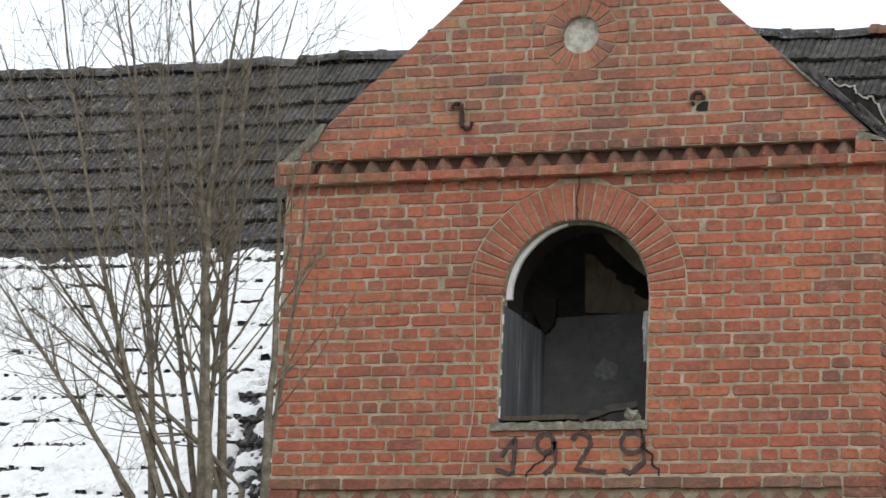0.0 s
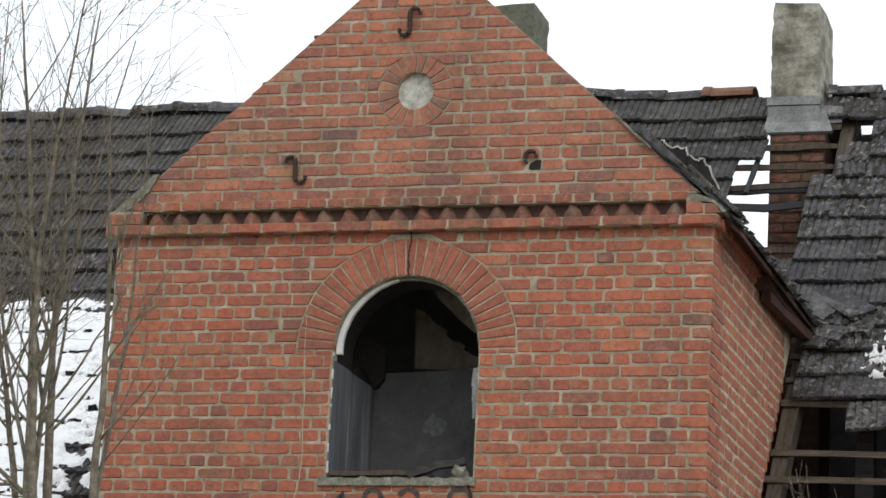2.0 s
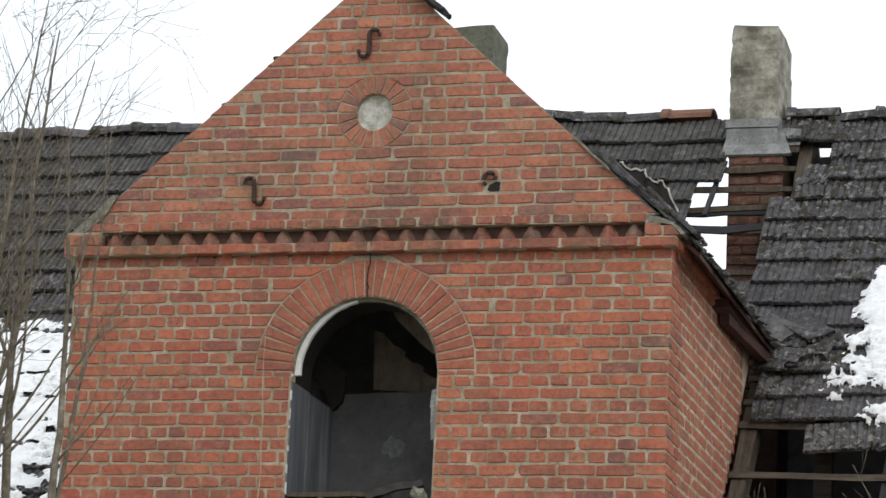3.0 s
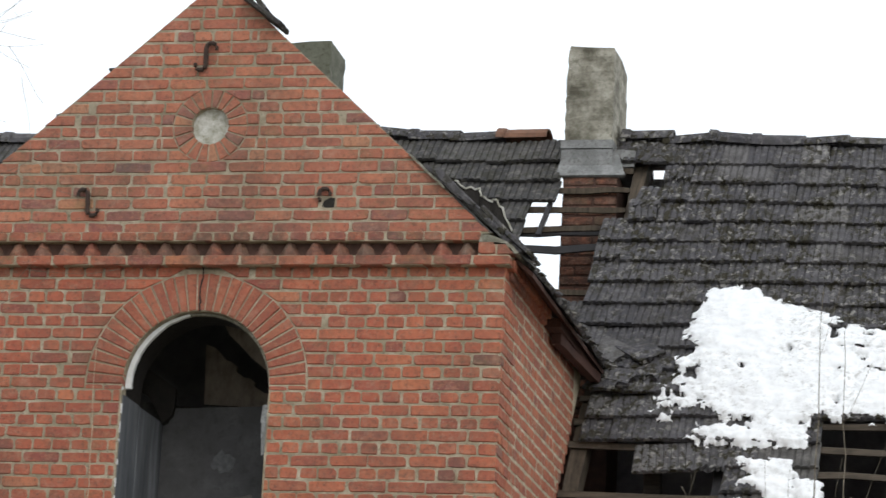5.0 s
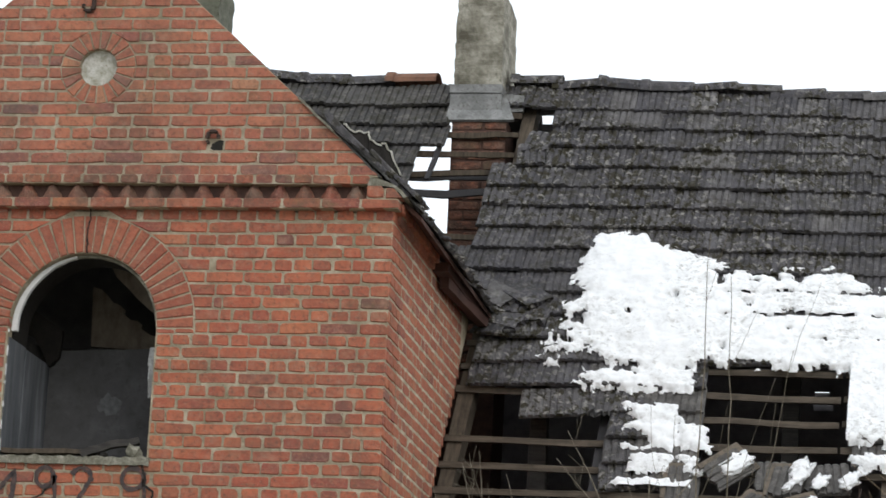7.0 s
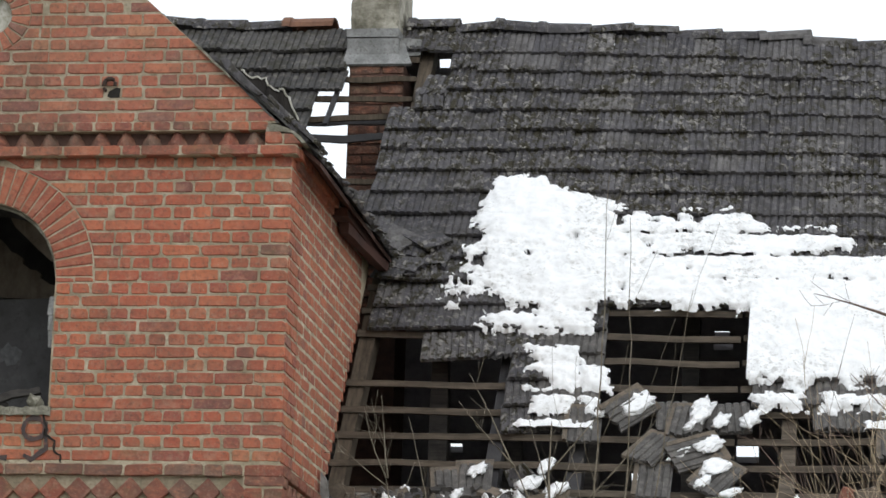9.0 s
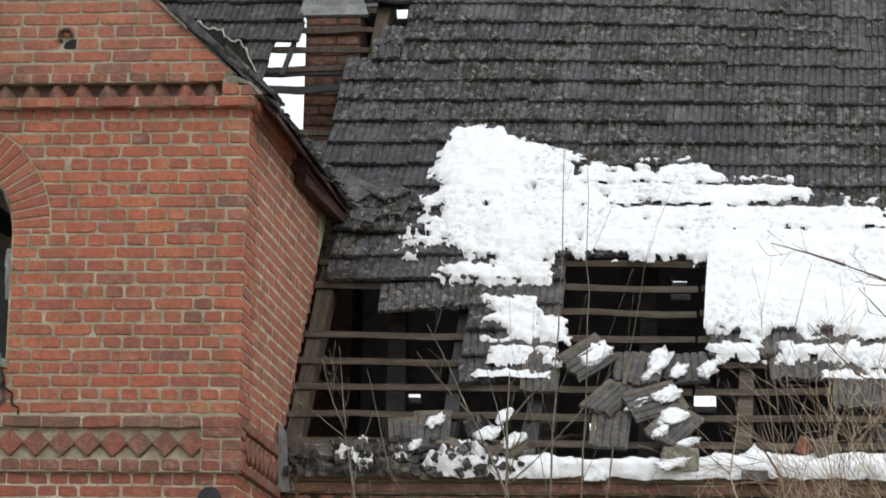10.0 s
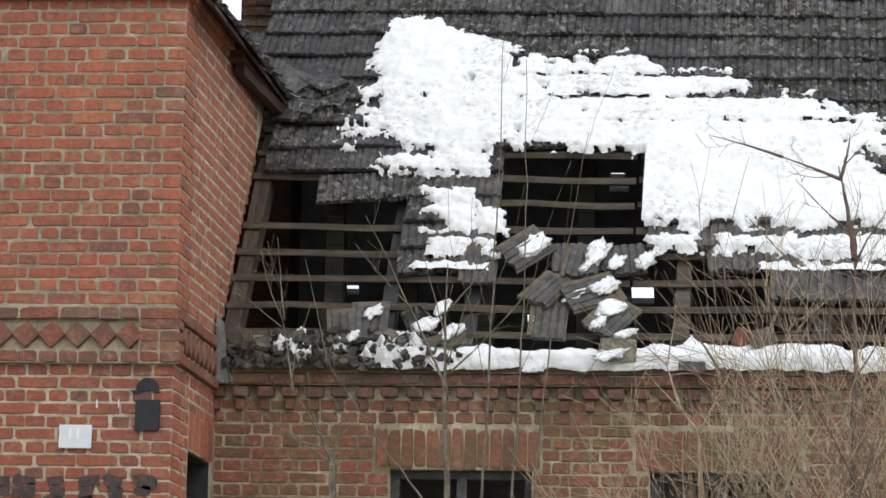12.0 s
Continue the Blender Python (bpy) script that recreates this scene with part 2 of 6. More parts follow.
M_TWIG = plain("pale_twig_bark", [(0.3, (0.26, 0.195, 0.13)), (0.7, (0.55, 0.445, 0.315))], 9)
M_TWIG_DARK = plain("brown_twig_bark", [(0.3, (0.09, 0.06, 0.05)), (0.7, (0.19, 0.135, 0.11))], 18)
M_GROUND = plain("winter_grass_and_snow", [(0.3, (0.10, 0.085, 0.045)), (0.5, (0.16, 0.13, 0.075)), (0.62, (0.6, 0.6, 0.6)), (0.8, (0.8, 0.8, 0.82))], 0.8)
# inner surfaces coloured lighter, to lift their darkness as haze would
M_HAZED = plain("hazed_inside", [(0.3, (0.2, 0.19, 0.2)), (0.7, (0.36, 0.345, 0.35))], 6)
M_CLAY = plain("red_clay_ridge", [(0.3, (0.13, 0.07, 0.05)), (0.7, (0.25, 0.125, 0.08))], 12, spots=(0.09, 0.085, 0.06))
# near black that carries the shade of loft and rooms in its colour
M_NEAR_BLACK = plain("near_black_inside", [(0.3, (0.028, 0.028, 0.031)), (0.7, (0.06, 0.057, 0.058))], 6)
M_STAIN = plain("pale_plaster_stain", [(0.3, (0.085, 0.085, 0.088)), (0.55, (0.15, 0.15, 0.155)), (0.7, (0.19, 0.19, 0.195))], 26)
M_TILE_BARE = plain("bare_grey_tile", [(0.3, (0.05, 0.047, 0.045)), (0.5, (0.095, 0.09, 0.086)), (0.7, (0.18, 0.168, 0.155))], 12, spots=(0.055, 0.05, 0.043), bump=0.7)
M_TILE_HEAD = plain("unweathered_tile_head", [(0.3, (0.075, 0.06, 0.048)), (0.5, (0.135, 0.112, 0.088)), (0.7, (0.21, 0.16, 0.125))], 14, spots=(0.09, 0.085, 0.06), bump=0.6)
M_DEBRIS = plain("mortar_debris", [(0.34, (0.03, 0.028, 0.026)), (0.5, (0.11, 0.10, 0.09)), (0.64, (0.32, 0.30, 0.26))], 16, spots=(0.05, 0.045, 0.035), bump=0.9)
M_OLD_TIMBER = plain("grey_window_wood", [(0.3, (0.05, 0.05, 0.048)), (0.6, (0.10, 0.10, 0.095)), (0.75, (0.25, 0.25, 0.24))], 14)

# ---------- helpers for meshes ----------
rng = random.Random(7)


def thing(name, base, label, category, group=""):
    """An empty at the thing's base, which carries its parts."""
    ob = new(name)
    ob.location = (base[0], base[1], base[2] + Z0)
    return tagged(ob, label, category, group)


def part(name, bm, material, parent=None, label="", smooth=False):
    """Links a bmesh as one mesh object, at top level or under a thing or part."""
    bmesh.ops.recalc_face_normals(bm, faces=bm.faces)
    me = bpy.data.meshes.new(name)
    bm.to_mesh(me)
    bm.free()
    me.materials.append(material)
    if smooth:
        me.polygons.foreach_set("use_smooth", [True] * len(me.polygons))
    ob = new(name, me)
    if parent is None:
        ob.location = (0, 0, Z0)
    else:
        ob.parent = parent
        root, off = parent, Vector((0, 0, 0))
        while root is not None:
            off += root.location
            root = root.parent
        ob.location = Vector((0, 0, Z0)) - off
    if label:
        ob["label"] = label
    return ob


def structure(name, bm, material, label, category):
    return tagged(part(name, bm, material), label, category, kind="structure")


def box(bm, x0, x1, y0, y1, z0, z1, jit=0.0):
    vs = [bm.verts.new((x + rng.uniform(-jit, jit), y + rng.uniform(-jit, jit), z + rng.uniform(-jit, jit)))
          for x in (x0, x1) for y in (y0, y1) for z in (z0, z1)]
    for f in ((0, 1, 3, 2), (4, 6, 7, 5), (0, 4, 5, 1), (2, 3, 7, 6), (0, 2, 6, 4), (1, 5, 7, 3)):
        bm.faces.new([vs[i] for i in f])
    return vs


def prism(bm, poly, y0, y1):
    """A polygon in x and z, drawn from y0 to y1."""
    a = [bm.verts.new((x, y0, z)) for x, z in poly]
    b = [bm.verts.new((x, y1, z)) for x, z in poly]
    bm.faces.new(a)
    bm.faces.new(b[::-1])
    for i in range(len(poly)):
        j = (i + 1) % len(poly)
        bm.faces.new((a[i], a[j], b[j], b[i]))


def tube(bm, pts, radii, sides=5):
    rings = []
    for i, p in enumerate(pts):
        d = (pts[min(i + 1, len(pts) - 1)] - pts[max(i - 1, 0)]).normalized()
        u = d.orthogonal().normalized()
        v = d.cross(u)
        rings.append([bm.verts.new(p + (u * math.cos(k * math.tau / sides) + v * math.sin(k * math.tau / sides)) * radii[i]) for k in range(sides)])
    for a, b in zip(rings, rings[1:]):
        for k in range(sides):
            bm.faces.new((a[k], a[(k + 1) % sides], b[(k + 1) % sides], b[k]))
    bm.faces.new(rings[0][::-1])
    bm.faces.new(rings[-1])


def beam(bm, a, b, w, h, wob=0.0):
    """A squared timber from a to b, w wide and h deep, a little uneven."""
    a, b = Vector(a), Vector(b)
    d = (b - a).normalized()
    up = Vector((0, 0, 1)) if abs(d.z) < 0.9 else Vector((0, 1, 0))
    s = d.cross(up).normalized()
    up = s.cross(d)
    n = 6 if wob else 1
    rings = []
    for i in range(n + 1):
        c = a.lerp(b, i / n) + Vector((0, rng.uniform(-wob, wob), rng.uniform(-wob, wob)))
        k = 1 + (rng.uniform(-0.1, 0.1) if wob else 0)
        rings.append([bm.verts.new(c + s * (sx * w / 2 * k) + up * (sz * h / 2 * k)) for sx, sz in ((-1, -1), (1, -1), (1, 1), (-1, 1))])
    for p, q in zip(rings, rings[1:]):
        for k in range(4):
            bm.faces.new((p[k], p[(k + 1) % 4], q[(k + 1) % 4], q[k]))
    bm.faces.new(rings[0][::-1])
    bm.faces.new(rings[-1])


# ---------- bricks ----------
def brick_data(name, length, height, depth, seed, mat, wear=0.0065):
    """One worn brick: front at y = 0, centred in x and z."""
    r = random.Random(seed)
    hx, hz = length / 2, height / 2
    cut = [r.uniform(0.003, 0.008) if r.random() < 0.75 else r.uniform(0.009, 0.018) for _ in range(4)]
    outer = [(-hx + cut[0], -hz), (r.uniform(-0.2, 0.2) * hx, -hz), (hx - cut[1], -hz), (hx, -hz + cut[1]), (hx, hz - cut[2]),
             (hx - cut[2], hz), (r.uniform(-0.2, 0.2) * hx, hz), (-hx + cut[3], hz), (-hx, hz - cut[3]), (-hx, -hz + cut[0])]
    outer = [(x + r.uniform(-wear, wear) * 0.35, z + r.uniform(-wear, wear) * 0.5) for x, z in outer]
    n = len(outer)
    vs, fs = [], []
    for k, y in ((0.0, depth), (0.0, 0.006), (0.0045, 0.0)):
        for x, z in outer:
            vs.append((x * (1 - k / hx), y + (r.uniform(0, 0.002) if y < 0.01 else 0), z * (1 - k / hz)))
    for a in (0, n):
        for i in range(n):
            j = (i + 1) % n
            fs.append((a + i, a + j, a + n + j, a + n + i))
    fs.append(tuple(range(2 * n, 3 * n)))
    me = bpy.data.meshes.new(name)
    me.from_pydata(vs, [], fs)
    me.materials.append(mat)
    return me


COURSE, BH = 0.0782, 0.0645
BRICK_SETS = {}


def brick_set(mat):
    if mat.name not in BRICK_SETS:
        BRICK_SETS[mat.name] = ([brick_data("brick", 0.248, BH, 0.08, i, mat) for i in range(7)], [brick_data("brick", 0.118, BH, 0.08, 50 + i, mat) for i in range(7)])
    return BRICK_SETS[mat.name]


class Bond:
    """Gathers the bricks of one wall: 300 at most as parts of their own, the rest joined."""

    def __init__(self, wall, mat, turn=Matrix.Identity(4), own=300, name="brick"):
        self.wall, self.mat, self.turn, self.items, self.own, self.name = wall, mat, turn, [], own, name
        self.uneven = 1.0

    def add(self, u0, u1, zc, proud=0.0, height=BH, tilt=None):
        if u1 - u0 < 0.022:
            return
        long, short = brick_set(self.mat)
        length = u1 - u0
        me, base = (rng.choice(long), 0.248) if length > 0.18 else (rng.choice(short), 0.118)
        m = Matrix.Translation(((u0 + u1) / 2, rng.uniform(-0.003, 0.003) * self.uneven - proud, zc + rng.uniform(-0.002, 0.002)))
        m = m @ Euler((rng.gauss(0, 0.008), rng.gauss(0, 0.007) if tilt is None else tilt, rng.gauss(0, 0.006))).to_matrix().to_4x4()
        m = m @ Matrix.Diagonal((length / base, 1, height / BH * rng.uniform(0.97, 1.03), 1))
        self.items.append((me, self.turn @ m))

    def mesh(self, me, m):
        self.items.append((me, m))

    def finish(self):
        vs, fs, n = [], [], 0
        for k, (me, m) in enumerate(self.items):
            if k < self.own:
                ob = new(self.name, me)
                ob.parent = self.wall
                ob.matrix_basis = m
            else:
                vs += [tuple(m @ v.co) for v in me.vertices]
                fs += [tuple(n + i for i in p.vertices) for p in me.polygons]
                n = len(vs)
        if vs:
            me = bpy.data.meshes.new("joined_bricks")
            me.from_pydata(vs, [], fs)
            me.materials.append(self.mat)
            ob = new("joined_bricks", me)
            ob.parent = self.wall
            tagged(ob, kind="stuff")


def course(bond, zc, spans, header, start, proud=0.0, height=BH, half=0.1215):
    """Lays one course over the free spans; the rhythm runs on from start."""
    pitch, joint = (half if header else half * 2), 0.0135
    for a, b in spans:
        u = start + math.floor((a - start) / pitch) * pitch
        while u < b - 0.01:
            u0, u1 = max(u, a) + joint / 2, min(u + pitch, b) - joint / 2
            wig = rng.uniform(-0.006, 0.006)
            if not header and rng.random() < 0.04 and u1 - u0 > 0.2:
                mid = (u0 + u1) / 2
                bond.add(u0, mid - joint / 2, zc, proud, height)
                bond.add(mid + joint / 2, u1, zc, proud, height)
            else:
                bond.add(u0 + (wig if u0 > a + 0.01 else 0), u1 + (wig if u1 < b - 0.01 else 0) * 0.3, zc, proud, height)
            u += pitch


def cross_course(bond, zc, k, spans, corner=0.0, half=0.1215):
    """Cross bond read from the corner: headers, then stretchers that shift by half a brick every second time."""
    if k % 2 == 0:
        course(bond, zc, spans, True, corner, half=half)
        return
    q = corner - 1.5 * half
    if k % 4 == 3:
        spans = minus(spans, q - half, corner)
        bond.add(q - half + 0.007, q - 0.007, zc)
        bond.add(q + 0.007, corner, zc)
    course(bond, zc, spans, False, q - (half if k % 4 == 3 else 0), half=half)


def cut_brick(bond, far, low, high, zc, proud=0.0):
    """A brick with one square end at far and one cut end, at low below and at high above."""
    s = 1 if low > far else -1
    if abs(low - far) < 0.02 and abs(high - far) < 0.02:
        return
    vs, fs = [], []
    for y, g in ((0.08, 0.0), (0.007, 0.0), (0.0, 0.005)):
        vs += [(far + s * g, y, zc - BH / 2 + g), (low - s * g, y, zc - BH / 2 + g), (high - s * g, y, zc + BH / 2 - g), (far + s * g, y, zc + BH / 2 - g)]
    for q in (0, 4):
        fs += [(q + i, q + (i + 1) % 4, q + 4 + (i + 1) % 4, q + 4 + i) for i in range(4)]
    fs.append((8, 9, 10, 11))
    me = bpy.data.meshes.new("brick")
    me.from_pydata(vs, [], fs)
    me.materials.append(bond.mat)
    bond.mesh(me, Matrix.Translation((0, rng.uniform(-0.003, 0.003) - proud, 0)))


def minus(spans, a, b):
    out = []
    for p, q in spans:
        if b <= p or a >= q:
            out.append((p, q))
        else:
            if a - p > 0.02:
                out.append((p, a))
            if q - b > 0.02:
                out.append((b, q))
    return out


# ---------- ground ----------
GROUND_Z = -4.75


def ground_height(x, y):
    k = min(1, max(0, (y + 14) / 10))
    k = k * k * (3 - 2 * k)
    return -Z0 + k * (GROUND_Z + Z0) + noise.noise((x * 0.3, y * 0.3, 0)) * 0.05


bm = bmesh.new()
stops = [-900, -300, -100, -50, -30, -22, -18, -15, -12, -10, -8, -6, -4, -2, 0, 2, 4, 6, 8, 10, 14, 20, 40, 100, 300, 900]
grid = [[bm.verts.new((x, y, ground_height(x, y))) for x in stops] for y in stops]
for j in range(len(stops) - 1):
    for i in range(len(stops) - 1):
        bm.faces.new((grid[j][i], grid[j][i + 1], grid[j + 1][i + 1], grid[j + 1][i]))
structure("ground", bm, M_GROUND, "winter grass with patches of old snow", "ground")

# ---------- annex: front wall with the arched opening ----------
XL = -3.86                                   # left corner; the right corner is x = 0
AX, AZ, R1, R2 = -1.905, -0.73, 0.468, 0.70  # arch centre and radii
SILL = -1.53
BACK = 0.0066                                # depth of the mortar behind the brick faces
LOW = GROUND_Z - 0.3

bm = bmesh.new()
prism(bm, [(XL, -1.855), (AX - R1, -1.855), (AX - R1, 0.0), (XL, 0.0)], BACK, 0.36)
prism(bm, [(AX + R1, -1.855), (0.0 - BACK, -1.855), (0.0 - BACK, 0.0), (AX + R1, 0.0)], BACK, 0.36)
prism(bm, [(AX - R1, -1.855), (AX + R1, -1.855), (AX + R1, SILL - 0.05), (AX - R1, SILL - 0.05)], BACK, 0.36)
N = 24
for i in range(N):
    a0, a1 = math.pi - i * math.pi / N, math.pi - (i + 1) * math.pi / N
    p, q = (AX + R1 * math.cos(a0), AZ + R1 * math.sin(a0)), (AX + R1 * math.cos(a1), AZ + R1 * math.sin(a1))
    prism(bm, [p, q, (q[0], 0.0), (p[0], 0.0)], BACK, 0.36)
wall_front = structure("wall_front", bm, M_MORTAR, "red brick front wall with an arched empty window", "wall")

front = Bond(wall_front, M_BRICK)
for k in range(24):
    zc = -0.018 - COURSE * k
    spans = [(XL, 0.0)]
    dz = max(0, abs(zc - AZ) - BH / 2)
    if zc > AZ and dz < R2:
        edge = [math.sqrt(max(0.0, (R2 + 0.012) ** 2 - (z - AZ) ** 2)) if z > AZ else R2 + 0.012 for z in (zc - BH / 2, zc + BH / 2)]
        if edge[1] > 0.05:
            w = edge[0] + (0.07 if k % 2 else 0.13) + rng.uniform(0, 0.05)
            for s in (-1, 1):
                cut_brick(front, AX + s * (w - 0.005), AX + s * edge[0], AX + s * edge[1], zc)
            spans = minus(spans, AX - w, AX + w)
        else:
            for s in (-1, 1):
                cut_brick(front, AX + s * (edge[0] + 0.08), AX + s * (edge[0] + 0.004), AX + s * 0.1, zc)
            spans = minus(spans, AX - edge[0] - 0.085, AX + edge[0] + 0.085)
    elif zc > SILL - 0.02:
        spans = minus(spans, AX - R1 - 0.004, AX + R1 + 0.004)
    cross_course(front, zc, k, spans)
for s in (-1, 1):
    for u in (0, 1):
        a, b = sorted((AX + s * (R1 + 0.004 + u * 0.12), AX + s * (R1 + 0.116 + u * 0.12)))
        front.add(a, b, AZ - 0.017, 0.0, 0.026)
front.items.sort(key=lambda it: -it[1].translation.x)
front.finish()

# the ring of upright bricks round the arch
arch = Bond(wall_front, M_BRICK_ARCH, name="arch_brick")
M = 29
for i in range(M):
    a = math.pi * (i + 0.5) / M
    half = math.pi / M / 2
    wi, wo = 2 * R1 * math.tan(half) - 0.009, 2 * R2 * math.tan(half) - 0.012
    vs, fs = [], []
    for y, g in ((0.36, 0.0), (0.006, 0.0), (0.0, 0.005)):
        for r, w in ((R1 + 0.002 + g, wi), (R2 - g, wo)):
            for s in (-1, 1):
                vs.append((s * (w / 2 - g) + rng.uniform(-0.002, 0.002), y, r + rng.uniform(-0.004, 0.004)))
    for b in (0, 4):
        for p, q in ((0, 1), (1, 3), (3, 2), (2, 0)):
            fs.append((b + p, b + q, b + 4 + q, b + 4 + p))
    fs.append((8, 9, 11, 10))
    me = bpy.data.meshes.new("arch_brick")
    me.from_pydata(vs, [], fs)
    me.materials.append(M_BRICK_ARCH)
    m = Matrix.Translation((AX, rng.uniform(-0.004, 0.001), AZ)) @ Matrix.Rotation(math.pi / 2 - a, 4, "Y")
    arch.mesh(me, m)
arch.finish()

# ---------- annex: cornice ----------
bm = bmesh.new()
box(bm, XL - 0.05, 0.03, 0.03, 0.3, 0.01, 0.15)
box(bm, XL + 0.15, -0.13, 0.03, 0.3, 0.15, 0.25)
box(bm, XL - 0.058, 0.033, -0.062, 0.03, 0.012, 0.07)
box(bm, XL + 0.12, -0.15, -0.042, 0.03, 0.168, 0.226)
box(bm, XL - 0.058, XL + 0.18, -0.055, 0.03, 0.071, 0.167)
box(bm, -0.165, 0.02, -0.055, 0.03, 0.071, 0.14)
cornice = structure("cornice", bm, M_MORTAR, "projecting brick cornice with a row of dark teeth", "cornice")
# dark brown sheet: the recess shade is painted in along with its grime
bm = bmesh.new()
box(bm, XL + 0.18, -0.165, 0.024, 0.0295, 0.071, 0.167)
part("shadow_recess", bm, M_GRIME_SHADE, cornice, "grimy recess behind the teeth, its shade painted dark brown")
corn = Bond(cornice, M_BRICK_TRIM)
course(corn, 0.041, [(XL - 0.065, 0.042)], False, 0.042, 0.07, 0.059)
course(corn, 0.197, [(XL + 0.1, -0.145)], True, -0.145, 0.05, 0.053)
for u0, u1 in ((XL - 0.065, XL + 0.06), (XL + 0.07, XL + 0.18), (-0.163, -0.06)):
    corn.add(u0, u1, 0.114, 0.065, 0.075)
cut_brick(corn, -0.048, 0.056, 0.0, 0.108, 0.062)
bm = bmesh.new()
shoulder = [(-0.165, 0.156), (-0.15, 0.206), (-0.075, 0.19), (0.0, 0.16), (0.05, 0.125), (0.084, 0.085), (0.06, 0.082), (-0.002, 0.146), (-0.05, 0.15)]
prism(bm, shoulder, -0.06, 0.3)
bmesh.ops.triangulate(bm, faces=bm.faces[:])
bmesh.ops.subdivide_edges(bm, edges=bm.edges[:], cuts=1)
for v in bm.verts:
    v.co += Vector((0, 0.006, 0.006)) * noise.noise(v.co * 30)
part("mortar_fillet", bm, M_CONCRETE, cornice, "crumbling mossy mortar shoulder")
bm = bmesh.new()
prism(bm, [(-3.94, 0.145), (-3.9, 0.178), (-3.8, 0.262), (-3.7, 0.352), (-3.63, 0.425), (-3.6, 0.42), (-3.66, 0.31), (-3.74, 0.225), (-3.83, 0.16)], -0.022, 0.25)
bmesh.ops.triangulate(bm, faces=bm.faces[:])
bmesh.ops.subdivide_edges(bm, edges=bm.edges[:], cuts=2)
for v in bm.verts:
    v.co += Vector((0.004, 0.008, 0.014)) * noise.noise(v.co * 22)
part("mortar_fillet", bm, M_CONCRETE, cornice, "crumbling mossy mortar shoulder")
corn.finish()


def tooth_data(seed):
    """A rounded, weather-worn brick tooth, wider at its foot."""
    r = random.Random(seed)
    b = bmesh.new()
    rings = []
    for z, w, d in ((-0.048, 0.079, 0.098), (-0.026, 0.077, 0.098), (-0.004, 0.068, 0.092), (0.014, 0.056, 0.084), (0.032, 0.043, 0.072), (0.048, 0.036, 0.064)):
        ring = []
        for i in range(7):
            u = 1 - i / 3
            ring.append(b.verts.new((w * u + r.uniform(-0.003, 0.003), 0.05 - d * (1 - abs(u) ** 1.7) + r.uniform(-0.003, 0.003), z + r.uniform(-0.003, 0.003) * (abs(z) < 0.04))))
        rings.append(ring)
    for p, q in zip(rings, rings[1:]):
        for i in range(6):
            b.faces.new((p[i], p[i + 1], q[i + 1], q[i]))
    b.faces.new(rings[-1])
    b.faces.new(rings[0][::-1])
    bmesh.ops.recalc_face_normals(b, faces=b.faces)
    me = bpy.data.meshes.new("tooth")
    b.to_mesh(me)
    b.free()
    me.materials.append(M_BRICK_TOOTH)
    return me


teeth = Bond(cornice, M_BRICK_TRIM, name="tooth")
tooth_meshes = [tooth_data(i) for i in range(4)]
for i in range(22):
    x = XL + 0.255 + i * (3.86 - 0.255 - 0.245) / 21
    teeth.mesh(rng.choice(tooth_meshes), Matrix.Translation((x, 0.0, 0.119)))
teeth.finish()

# ---------- annex: gable with the round niche ----------
NX, NZ, NR, NO = -1.932, 0.927, 0.12, 0.235
APEX_Z = 1.93


def gable_right(z):
    return 0.01 - (z - 0.13) / 0.918


def gable_left(z):
    return -3.897 + (z - 0.155) / 0.889


bm = bmesh.new()
Z1 = 0.225
prism(bm, [(gable_left(Z1), Z1), (gable_right(Z1), Z1), (gable_right(NZ - NR), NZ - NR), (gable_left(NZ - NR), NZ - NR)], BACK, 0.3)
arc = [(NX + NR * math.cos(a), NZ + NR * math.sin(a)) for a in [math.pi / 2 + i * math.pi / 10 for i in range(11)]]
prism(bm, [(gable_left(NZ - NR), NZ - NR), *[(x, z) for x, z in arc[::-1]], (gable_left(NZ + NR), NZ + NR)], BACK, 0.3)
arc = [(NX + NR * math.cos(a), NZ + NR * math.sin(a)) for a in [-math.pi / 2 + i * math.pi / 10 for i in range(11)]]
prism(bm, [(gable_right(NZ - NR), NZ - NR), (gable_right(NZ + NR), NZ + NR), *arc[::-1]], BACK, 0.3)
prism(bm, [(gable_left(NZ + NR), NZ + NR), (gable_right(NZ + NR), NZ + NR), (gable_right(APEX_Z - 0.04), APEX_Z - 0.04), (gable_left(APEX_Z - 0.04), APEX_Z - 0.04)], BACK, 0.3)
wall_gable = structure("wall_gable", bm, M_MORTAR_GABLE, "red brick gable with a small round niche", "wall")
gable = Bond(wall_gable, M_BRICK_GABLE)
HOLE = (-1.135, 0.422)
